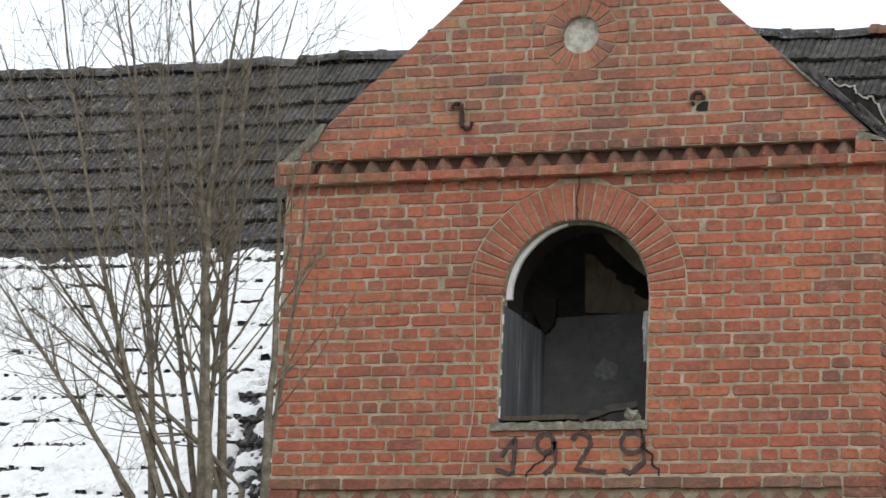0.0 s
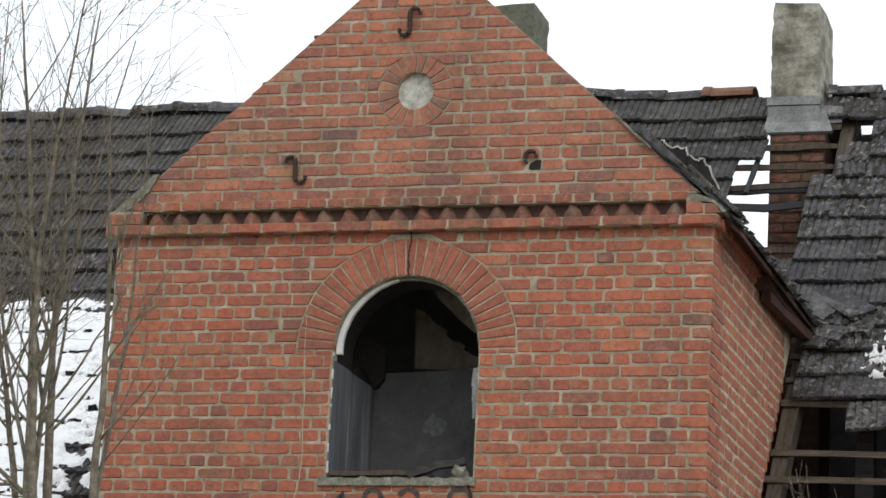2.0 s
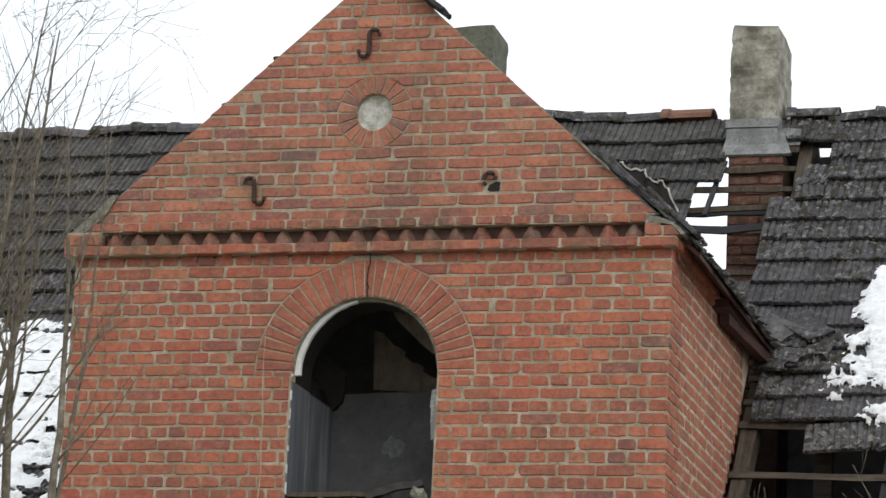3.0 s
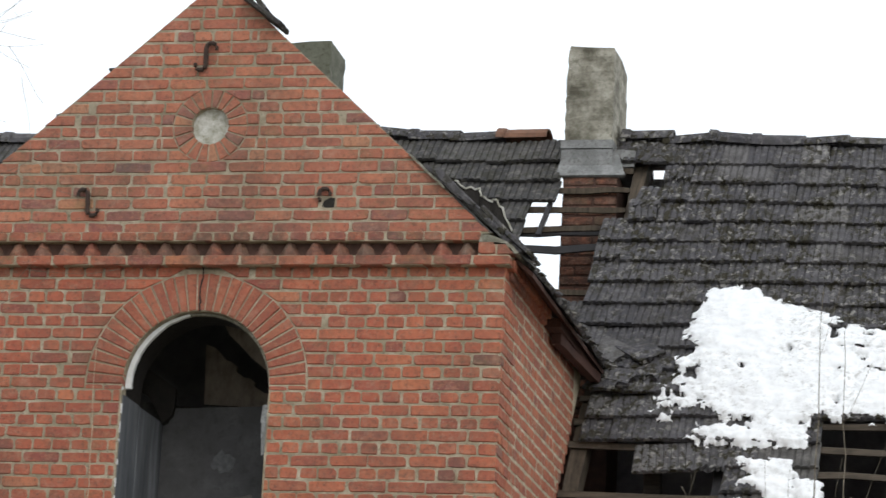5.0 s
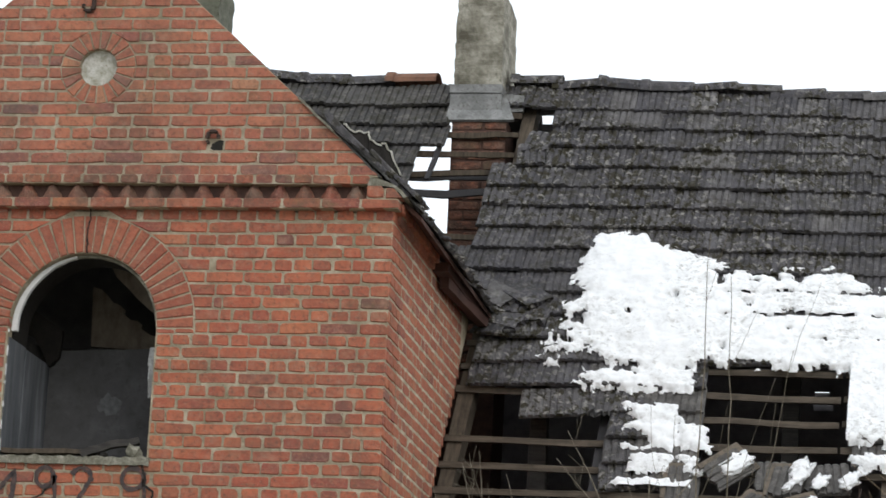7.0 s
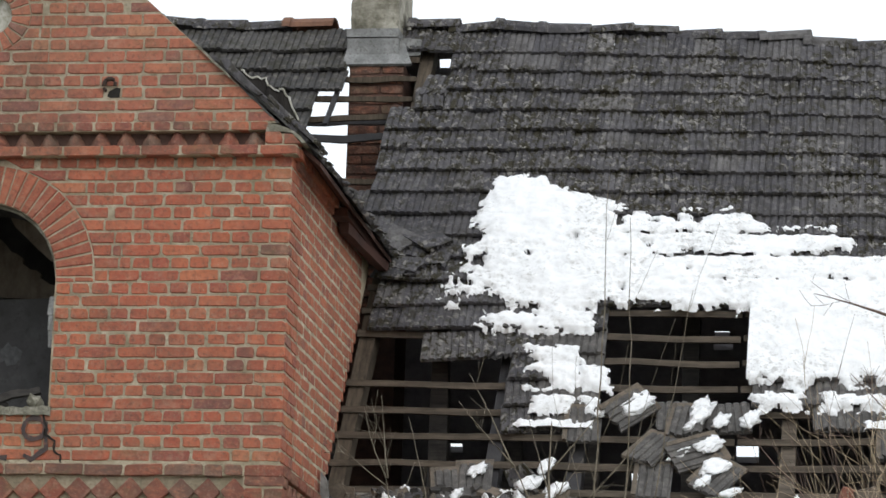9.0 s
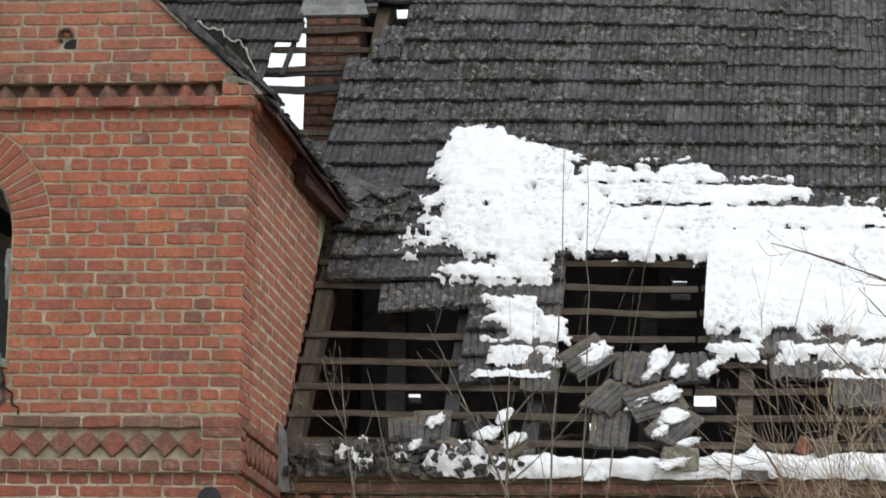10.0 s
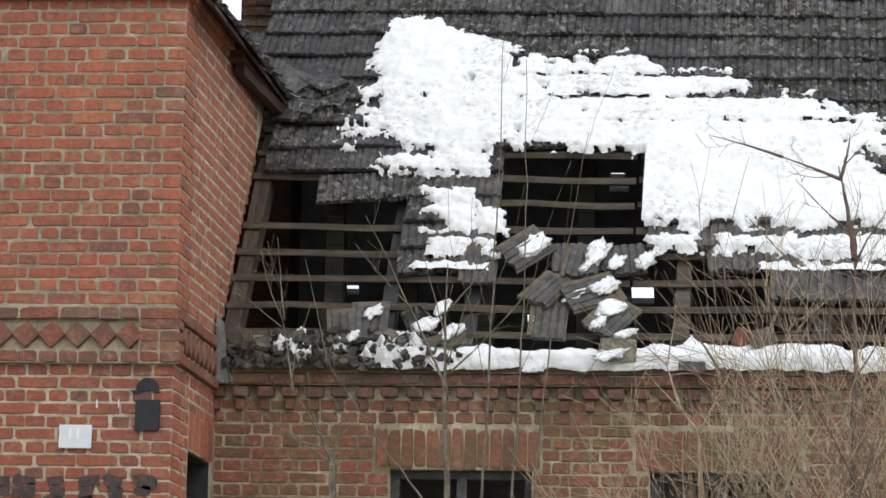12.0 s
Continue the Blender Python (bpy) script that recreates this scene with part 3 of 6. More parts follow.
for k in range(21):
    zc = 0.266 + COURSE * k
    if zc > APEX_Z - 0.06:
        break
    a, b = gable_left(zc) + 0.16, gable_right(zc) - 0.16
    for s, e in ((-1, gable_left), (1, gable_right)):
        inner = (a if s < 0 else b) + s * 0.006
        wob = rng.uniform(-0.012, 0.008)
        vs, fs = [], []
        for y, g in ((0.08, 0.0), (0.007, 0.0), (0.0, 0.005)):
            vs += [(inner + s * g, y, zc - BH / 2 + g), (e(zc - BH / 2) + s * (wob - g), y, zc - BH / 2 + g), (e(zc + BH / 2) + s * (wob - g), y, zc + BH / 2 - g), (inner + s * g, y, zc + BH / 2 - g)]
        for q in (0, 4):
            fs += [(q + i, q + (i + 1) % 4, q + 4 + (i + 1) % 4, q + 4 + i) for i in range(4)]
        fs.append((8, 9, 10, 11))
        me = bpy.data.meshes.new("brick")
        me.from_pydata(vs, [], fs)
        me.materials.append(M_BRICK_GABLE)
        gable.mesh(me, Matrix.Translation((0, rng.uniform(-0.003, 0.003), 0)))
    spans = [(a, b)]
    dz = max(0, abs(zc - NZ) - BH / 2)
    if dz < NO:
        edge = [math.sqrt(max(0.0, (NO + 0.01) ** 2 - (z - NZ) ** 2)) for z in (zc - BH / 2, zc + BH / 2)]
        w = max(edge) + 0.075
        for s in (-1, 1):
            cut_brick(gable, NX + s * (w - 0.005), NX + s * max(edge[0], 0.01), NX + s * max(edge[1], 0.01), zc)
        spans = minus(spans, NX - w, NX + w)
    if abs(zc - HOLE[1]) < 0.04:
        spans = minus(spans, HOLE[0] - 0.042, HOLE[0] + 0.042)
    course(gable, zc, spans, k in (3, 9, 16), (k % 2) * 0.1215 + rng.uniform(-0.03, 0.03))
gable.items.sort(key=lambda it: it[1].translation.z)
gable.finish()
ring = Bond(wall_gable, M_BRICK_GABLE, name="ring_brick")
for i in range(20):
    a = math.tau * (i + 0.5) / 20
    half = math.pi / 20
    vs, fs = [], []
    for y, g in ((0.1, 0.0), (0.006, 0.0), (0.0, 0.004)):
        for r, s0 in ((NR + g, 0.008), (NO - g, 0.012)):
            for s in (-1, 1):
                vs.append((s * (r * math.tan(half) - s0 / 2 - g * 0.6), y, r + rng.uniform(-0.004, 0.004)))
    for b in (0, 4):
        for p, q in ((0, 1), (1, 3), (3, 2), (2, 0)):
            fs.append((b + p, b + q, b + 4 + q, b + 4 + p))
    fs.append((8, 9, 11, 10))
    me = bpy.data.meshes.new("ring_brick")
    me.from_pydata(vs, [], fs)
    me.materials.append(M_BRICK_GABLE)
    ring.mesh(me, Matrix.Translation((NX, rng.uniform(-0.003, 0.001), NZ)) @ Matrix.Rotation(math.pi / 2 - a, 4, "Y"))
ring.finish()
bm = bmesh.new()
prev = None
for j in range(6):
    r = NR * 1.02 * j / 5 if j else 0.002
    cur = [bm.verts.new((NX + r * math.cos(a * math.tau / 28), 0.05 + noise.noise((a * 0.9, j * 0.7, 3)) * 0.004 - 0.012 * (j / 5) ** 2, NZ + r * math.sin(a * math.tau / 28))) for a in range(28)]
    if prev:
        for a in range(28):
            bm.faces.new((prev[a], prev[(a + 1) % 28], cur[(a + 1) % 28], cur[a]))
    else:
        bm.faces.new(cur)
    prev = cur
part("niche_back", bm, M_NICHE, wall_gable, "flaking whitewashed plaster", smooth=True)
bm = bmesh.new()
prism(bm, [(HOLE[0] - 0.042, HOLE[1] - 0.02), (HOLE[0] - 0.02, HOLE[1] - 0.03), (HOLE[0] + 0.035, HOLE[1] - 0.028), (HOLE[0] + 0.04, HOLE[1] + 0.03), (HOLE[0] + 0.01, HOLE[1] + 0.034), (HOLE[0] - 0.03, HOLE[1] + 0.012)], 0.003, 0.0065)
part("brick_hole", bm, M_CRACK, wall_gable, "dark gap of a missing brick")

# ---------- annex: frieze of diamonds below the window ----------
bm = bmesh.new()
box(bm, XL, -0.007, 0.0, 0.36, -2.21, -1.855)
box(bm, XL - 0.03, 0.022, -0.03, 0.0, -1.94, -1.87)
box(bm, XL - 0.03, 0.027, -0.035, 0.0, -2.207, -2.13)
box(bm, -0.215, 0.02, -0.028, 0.0, -2.13, -1.94)
frieze = structure("frieze", bm, M_MORTAR, "brick frieze of diamonds between weathered courses", "frieze")
fr = Bond(frieze, M_BRICK_DARK)
course(fr, -1.908, [(XL - 0.04, 0.03)], False, 0.03, 0.04, 0.068)
course(fr, -2.168, [(XL - 0.04, 0.035)], True, 0.035, 0.045)
for x0 in (-0.215, XL - 0.035):
    for zc in (-1.972, -2.045, -2.107):
        header = zc == -2.045
        course(fr, zc, [(x0, x0 + 0.25)], header, x0, 0.035, 0.06)
fr.finish()
dia = Bond(frieze, M_BRICK_DARK, name="diamond")
dia_meshes = [brick_data("diamond", 0.117, 0.117, 0.06, 80 + i, M_BRICK_DARK) for i in range(5)]
for i in range(22):
    x = -0.27 - 0.1575 * i
    if x < XL + 0.28:
        break
    dia.mesh(rng.choice(dia_meshes), Matrix.Translation((x, -0.034, -2.036)) @ Matrix.Rotation(math.pi / 4 + rng.gauss(0, 0.03), 4, "Y"))
dia.finish()

# ---------- annex: lower front wall ----------
bm = bmesh.new()
box(bm, XL, -0.007, BACK, 0.36, LOW, -2.21)
wall_low = structure("wall_front_lower", bm, M_MORTAR_PALE, "red brick lower wall of the annex", "wall")
low = Bond(wall_low, M_BRICK_LOW)
for k in range(14):
    zc = -2.245 - 0.0766 * k
    cross_course(low, zc, k, [(-2.2 if k > 2 else XL, 0.0)], half=0.1265)
low.items.sort(key=lambda it: -it[1].translation.x)
low.finish()

# ---------- annex: side wall towards the main roof ----------
TURN = Matrix(((0, -1, 0, 0), (1, 0, 0, 0), (0, 0, 1, 0), (0, 0, 0, 1)))   # u runs back along y, the face looks to +x
WALL_Y = 1.30
FLUSH = 0.003                                # the side wall is pointed almost flush


def roof_y(z):
    return 1.2 + (z + 2.02) / math.tan(radians(50))


bm = bmesh.new()
prism(bm, [(0.36, -1.93), (WALL_Y + 0.02, -1.93), (roof_y(-1.8), -1.8), (roof_y(-0.1) - 0.05, -0.1), (2.75, -0.02), (2.75, 0.03), (0.36, 0.03)], FLUSH, 0.3)
for v in bm.verts:
    v.co = Vector((-v.co.y, v.co.x, v.co.z))
box(bm, -0.3, -FLUSH, 0.36, WALL_Y + 0.1, -2.66, -1.93)
box(bm, -0.3, -FLUSH, 1.24, WALL_Y + 0.1, LOW, -2.66)
box(bm, -0.3, -FLUSH, 0.36, 0.5, LOW, -2.66)
wall_side = structure("wall_side", bm, M_MORTAR_SIDE, "red brick side wall of the annex", "wall")
side = Bond(wall_side, M_BRICK_SIDE, TURN)
side.uneven = 0.3
for k in range(24):
    zc = -0.018 - COURSE * k
    end = max(WALL_Y, roof_y(zc) + 0.03) + rng.uniform(-0.03, 0.02)
    course(side, zc, [(0.0, min(end, 2.5))], k % 2 == 1, 0.0 if k % 2 else (-0.0607 if k % 4 else 0.0607))
for k in range(7, 14):
    zc = -2.245 - 0.0766 * k
    course(side, zc, [(0.0, 0.5)], k % 2 == 1, 0.0)
for k in range(0, 7):
    zc = -2.245 - 0.0766 * k
    course(side, zc, [(0.0, 0.5 if k > 2 else WALL_Y)], k % 2 == 1, 0.0)
side.finish()
corbel = Bond(wall_side, M_BRICK_SIDE, TURN, name="corbel_brick")
course(corbel, 0.036, [(0.0, 1.33)], True, 0.02, 0.045, 0.055)
course(corbel, -0.012, [(0.1, 1.4)], False, 0.1, 0.02, 0.05)
corbel.finish()
lintel = Bond(wall_side, M_BRICK_SIDE, TURN, name="lintel_brick")
for i in range(10):
    lintel.add(0.5 + 0.077 * i, 0.57 + 0.077 * i, -2.54, 0.003, 0.24)
lintel.finish()
# side face of the frieze and its saw-tooth
sf = Bond(frieze, M_BRICK_DARK, TURN)
course(sf, -1.908, [(-0.04, WALL_Y)], False, -0.04, 0.03, 0.068)
course(sf, -2.168, [(-0.045, WALL_Y)], True, -0.045, 0.035)
for zc in (-1.972, -2.045, -2.107):
    course(sf, zc, [(-0.035, 0.12)], zc == -2.045, -0.035, 0.03, 0.06)
sf.finish()
saw = Bond(frieze, M_BRICK_DARK, TURN, name="saw_tooth_brick")
for i in range(8):
    saw.mesh(rng.choice(dia_meshes), TURN @ Matrix.Translation((0.22 + 0.14 * i, -0.028, -2.04)) @ Matrix.Rotation(math.pi / 4, 4, "Y"))
saw.finish()
bm = bmesh.new()
box(bm, -0.3, -0.015, 0.36, WALL_Y, -2.21, -1.93)
part("side_backing", bm, M_MORTAR, frieze)


# dark lining of the side doorway
bm = bmesh.new()
box(bm, -0.3, -0.012, 1.225, 1.238, LOW, -2.665)
box(bm, -0.31, -0.301, 0.4, 1.3, LOW, -2.6)
box(bm, -0.3, -0.012, 0.5, 1.225, -2.672, -2.664)
part("doorway_lining", bm, M_NEAR_BLACK, wall_side, "dark lining of the side doorway")
# lining of the reveal and the arch; the arch's near black is painted shade
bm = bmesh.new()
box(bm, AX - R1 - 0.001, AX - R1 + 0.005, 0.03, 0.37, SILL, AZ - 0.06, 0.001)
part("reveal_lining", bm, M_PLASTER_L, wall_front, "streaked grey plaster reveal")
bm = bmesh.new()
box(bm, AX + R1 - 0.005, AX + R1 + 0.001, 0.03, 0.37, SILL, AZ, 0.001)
part("reveal_lining", bm, M_PLASTER, wall_front, "dark grey plaster reveal")
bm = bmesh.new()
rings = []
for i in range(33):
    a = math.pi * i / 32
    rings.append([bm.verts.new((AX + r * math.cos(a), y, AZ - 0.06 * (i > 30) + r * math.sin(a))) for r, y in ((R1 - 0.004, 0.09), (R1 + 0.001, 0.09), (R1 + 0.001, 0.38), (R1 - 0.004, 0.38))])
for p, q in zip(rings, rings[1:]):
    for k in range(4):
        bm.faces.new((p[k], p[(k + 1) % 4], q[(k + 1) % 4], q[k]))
part("arch_lining", bm, M_CRACK, wall_front, "underside of the arch, shade painted near black")

# ---------- main roof ----------
PITCH = radians(50)
CP, SP = math.cos(PITCH), math.sin(PITCH)
GAUGE, TW, RIDGE_S = 0.262, 0.2, 5.66


SAG = [(-0.3, 0.0), (0.0, 0.02), (0.5, 0.07), (1.4, 0.08), (2.5, 0.13), (3.67, 0.29), (5.4, 0.46)]


def lerp_table(table, x):
    if x <= table[0][0]:
        return table[0][1]
    for (xa, a), (xb, b) in zip(table, table[1:]):
        if x <= xb:
            return a + (b - a) * (x - xa) / (xb - xa)
    return table[-1][1]


def sag(x, s):
    """The old roof hangs towards its right end."""
    return (-lerp_table(SAG, x) * max(0.0, s / 5.7) ** 3 + 0.012 * math.sin(x * 2.1) * (s / 5.7))


def on_roof(x, s, n=0.0):
    return Vector((x, 1.2 + s * CP - n * SP, -2.02 + s * SP + n * CP + sag(x, s)))


def roof_turn(x, s, n=0.0):
    m = Matrix(((1, 0, 0, 0), (0, CP, -SP, 0), (0, SP, CP, 0), (0, 0, 0, 1)))
    return Matrix.Translation(on_roof(x, s, n)) @ m


def tile_data(seed, mat, broken=0.0, head=None):
    """An interlocking concrete tile with four ribs; its lower edge at y = 0."""
    r = random.Random(seed)
    b = bmesh.new()
    prof = []
    for i in range(4):
        x = -0.1 + 0.05 * i
        top = 0.010 + 0.003 * (i % 2)
        prof += [(x, 0.001), (x + 0.006, 0.001), (x + 0.011, top), (x + 0.043, top), (x + 0.048, 0.002)]
    prof.append((0.112, 0.001))
    low = [b.verts.new((x, (r.uniform(0, broken) if broken else r.uniform(-0.003, 0.003)), z + 0.012)) for x, z in prof]
    high = [b.verts.new((x, 0.33, z + 0.012)) for x, z in prof]
    under = [b.verts.new((v.co.x, v.co.y + 0.004, -0.006)) for v in low]
    back = [b.verts.new((v.co.x, 0.33, -0.006)) for v in high]
    for i in range(len(prof) - 1):
        b.faces.new((low[i], low[i + 1], high[i + 1], high[i]))
        b.faces.new((under[i], under[i + 1], low[i + 1], low[i]))
        if i % 5 == 0:
            j = min(i + 5, len(prof) - 1)
            b.faces.new((under[i], back[i], back[j], under[j]))
    b.faces.new((low[0], high[0], back[0], under[0]))
    b.faces.new((low[-1], under[-1], back[-1], high[-1]))
    if head:
        # the flat head and the side lap, which other tiles used to cover
        b.faces.new([*high, *back[::-1]])
        top = 0.33
        for q in ((-0.1, 0.112, top - 0.002, top + 0.045), (-0.128, -0.1, 0.03, top + 0.045)):
            vs = [b.verts.new((x + r.uniform(-0.004, 0.004), y + r.uniform(-0.01, 0.006), z)) for z in (-0.008, 0.014) for x, y in ((q[0], q[2]), (q[1], q[2]), (q[1], q[3]), (q[0], q[3]))]
            for f in ((3, 2, 1, 0), (4, 5, 6, 7), (0, 1, 5, 4), (1, 2, 6, 5), (2, 3, 7, 6), (3, 0, 4, 7)):
                b.faces.new([vs[i] for i in f]).material_index = 1
    me = bpy.data.meshes.new("roof_tile")
    b.to_mesh(me)
    b.free()
    me.materials.append(mat)
    if head:
        me.materials.append(head)
    return me


TILES = [tile_data(i, M_TILE) for i in range(5)]
TILES_DARK = [tile_data(20 + i, M_TILE_DARK) for i in range(4)]
TILES_BROKEN = [tile_data(40 + i, M_TILE, 0.09) for i in range(4)]
TILES_SLATE = [tile_data(90 + i, M_TILE, 0.03 + 0.05 * i) for i in range(3)]
TILES_BARE = [tile_data(80 + i, M_TILE_BARE, 0.0 if i < 3 else 0.06) for i in range(5)]
TILES_LOOSE = [tile_data(60 + i, M_TILE_BARE, 0.0 if i < 2 else 0.05, M_TILE_HEAD) for i in range(4)]


def clear_of_annex(x, s):
    z = -2.02 + s * SP
    if z < 0.0:
        return x > 0.08 or x < XL - 0.05
    return x > gable_right(z) - 0.4 or x < gable_left(z) + 0.05


def missing(x, s):
    """Where tiles have slid off; s is the tile's lower edge."""
    if x < -2:
        return False
    if -0.06 < x < 0.3 and 4.9 < s < 5.1:
        return True
    if -0.75 < x < 0.2 and 3.3 < s < 5.05:
        if s > 4.6:
            return -0.52 < x < 0.0
        if s > 4.3:
            return -0.8 < x < 0.12
        if s > 4.1:
            return x < -0.07
        if s > 3.72:
            return x < -0.17
        return x < -0.17
    if x < 0.02 and x > -1 and s < 2.4:
        return True
    if x < 0.45 and s < 1.80:
        return True
    if x < 1.17 and s < 1.5:
        return not (0.98 < x and 0.72 < s < 0.9)
    if 1.65 < x < 2.62 and 1.0 < s < 2.05:
        return True
    if s < 0.72:
        return not (x > 3.5 and s > 0.48)
    if s < 0.98:
        return 2.72 < x < 3.12 or 1.62 < x < 2.12
    return False


def lay_tiles(name, label, x0, x1, own, dark=None):
    bm = bmesh.new()
    for x in (x0 + 0.25, x1 - 0.25):
        beam(bm, on_roof(x, 0.02, -0.1), on_roof(x, RIDGE_S, -0.1), 0.09, 0.13)
    root = structure(name, bm, M_RAFTER, label, "roof")
    tiles = []
    cols = int(round((x1 - x0) / TW))
    for row in range(21):
        s = 0.005 + row * GAUGE
        for c in range(cols):
            x = x0 + (c + 0.5) * TW
            if not clear_of_annex(x, s + 0.13):
                continue
            edge = missing(x, s)
            if edge:
                continue
            ragged = missing(x, s - GAUGE) or missing(x - TW, s)
            pool = TILES_BROKEN if ragged and rng.random() < 0.35 else TILES
            if dark and dark(x, s):
                pool = TILES_DARK
            elif s < 1.7 and x > 1.25:
                pool = TILES_BARE
            tiltx = math.atan2(0.036, GAUGE)
            slip = 0.07 if 0.4 < x < 1.17 and 1.5 < s < 1.65 else 0.1 if 0.1 < x < 0.3 and 4.6 < s < 4.8 else 0.0
            m = roof_turn(x + rng.uniform(-0.006, 0.006), s - slip + rng.uniform(-0.01, 0.008), 0.044 + rng.uniform(-0.005, 0.008))
            m = m @ Euler((-tiltx + rng.gauss(0, 0.012), rng.gauss(0, 0.012), rng.gauss(0, 0.014 + (0.04 if ragged else 0)))).to_matrix().to_4x4()
            tiles.append((rng.choice(pool), m, x, s))
    b = Bond(root, M_TILE, own=own, name="roof_tile")
    for me, m, x, s in sorted(tiles, key=lambda t: t[3] + abs(t[2] - 1.5) * 0.3):
        b.mesh(me, m)
    vs, fs = defaultdict(list), defaultdict(list)
    for k, (me, m) in enumerate(b.items):
        if k < own:
            ob = new("roof_tile", me)
            ob.parent = root
            ob.matrix_basis = m
        else:
            mat = me.materials[0]
            n = len(vs[mat.name])
            vs[mat.name] += [tuple(m @ v.co) for v in me.vertices]
            fs[mat.name] += [tuple(n + i for i in p.vertices) for p in me.polygons]
    for mat in (M_TILE, M_TILE_DARK, M_TILE_BARE):
        if vs[mat.name]:
            me = bpy.data.meshes.new("joined_tiles")
            me.from_pydata(vs[mat.name], [], fs[mat.name])
            me.materials.append(mat)
            ob = new("joined_tiles", me)
            ob.parent = root
            tagged(ob, kind="stuff")
    return root


roof_right = lay_tiles("roof_right", "dark ribbed tile roof with gaping holes and bare battens", -2.12, 5.28, 300,
                       dark=lambda x, s: x < -0.1 and s > 3.5)
roof_left = lay_tiles("roof_left", "dark ribbed tile roof, snow on its lower half", -10.4, -3.0, 300, dark=lambda x, s: x > -6.6 and s > 3.6)

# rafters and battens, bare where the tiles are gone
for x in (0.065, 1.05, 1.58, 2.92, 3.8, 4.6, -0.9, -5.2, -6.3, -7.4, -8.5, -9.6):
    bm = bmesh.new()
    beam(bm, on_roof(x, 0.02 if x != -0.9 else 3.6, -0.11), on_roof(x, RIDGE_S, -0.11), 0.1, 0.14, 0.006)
    # most rafters are near black: the closed loft's shade is painted on them
    part("rafter", bm, M_BATTEN if x == 2.92 else M_RAFTER if x == 0.065 else M_NEAR_BLACK, roof_right if x > -2 else roof_left)
for k in range(1, 22):
    s = 0.004 + k * GAUGE
    z = -2.02 + s * SP
    x0 = 0.0 if s < 2.6 else -0.95
    if (s > 3.3 or s < 3.0) and k != 15:
        bm = bmesh.new()
        if s < 3.3:
            beam(bm, on_roof(1.2 if k == 6 else x0, s + (0.018 if k == 6 else 0.035), -0.022), on_roof(2.58, s - 0.008, -0.022), 0.036, 0.042, 0.008)
            part("batten", bm, M_BATTEN, roof_right)
            bm = bmesh.new()
            beam(bm, on_roof(2.6, s, -0.024), on_roof(5.2, s, -0.024), 0.036, 0.042, 0.008)
            part("batten", bm, M_BATTEN, roof_right)
        else:
            beam(bm, on_roof(x0, s, -0.03 + rng.uniform(-0.02, 0.01)), on_roof(0.02 if k in (18, 19, 20) else 0.6, s + rng.uniform(-0.05, 0.05), -0.03), 0.032, 0.05 if k == 16 else 0.04, 0.012)
            part("batten", bm, M_NEAR_BLACK if k == 16 else M_RAFTER, roof_right)

bm = bmesh.new()
beam(bm, on_roof(-0.95, 4.55, -0.12), on_roof(0.0, 4.54, -0.12), 0.03, 0.06, 0.006)
part("batten", bm, M_NEAR_BLACK, roof_right)
bm = bmesh.new()
beam(bm, on_roof(-0.585, 4.33, 0.0), on_roof(-0.55, 4.76, 0.0), 0.035, 0.02, 0.004)
part("lath", bm, M_NEAR_BLACK, roof_right, "dark loose lath across the battens")

# ridge caps
def ridge_cap(seed):
    r = random.Random(seed)
    b = bmesh.new()
    rows = []
    for x, g in ((-0.2, 1.12), (-0.14, 1.1), (-0.13, 0.98), (0.2, 0.95)):
        for rr in (1, 0.86):
            rows.append([b.verts.new((x, 0.13 * g * rr * math.cos(a) + r.uniform(-0.004, 0.004), 0.1 * g * rr * math.sin(a))) for a in [math.pi * i / 8 for i in range(9)]])
    outer, inner = rows[0::2], rows[1::2]
    for layer in (outer, inner):
        for p, q in zip(layer, layer[1:]):
            for i in range(8):
                b.faces.new((p[i], p[i + 1], q[i + 1], q[i]))
    for e in (0, 3):
        for i in range(8):
            b.faces.new((outer[e][i], outer[e][i + 1], inner[e][i + 1], inner[e][i]))
    bmesh.ops.recalc_face_normals(b, faces=b.faces)
    me = bpy.data.meshes.new("ridge_cap")
    b.to_mesh(me)
    b.free()
    me.materials.append(M_TILE)
    return me


caps = [ridge_cap(i) for i in range(3)]
clay_cap = caps[0].copy()
clay_cap.materials.clear()
clay_cap.materials.append(M_CLAY)
x = -10.3
while x < 5.4:
    if not (-0.6 < x < -0.06):
        me = clay_cap if -1.0 < x < -0.8 else rng.choice(caps)
        ob = new("ridge_cap", me)
        ob.parent = roof_right if x > -2 else roof_left
        ob.matrix_basis = Matrix.Translation(on_roof(x + (0.03 if me == clay_cap else 0.0), RIDGE_S - 0.02, 0.0) + Vector((0, 0.03, -0.02 + rng.uniform(-0.018, 0.014)))) @ Euler((rng.gauss(0, 0.07), rng.gauss(0, 0.055), rng.gauss(0, 0.05))).to_matrix().to_4x4()
    x += 0.335

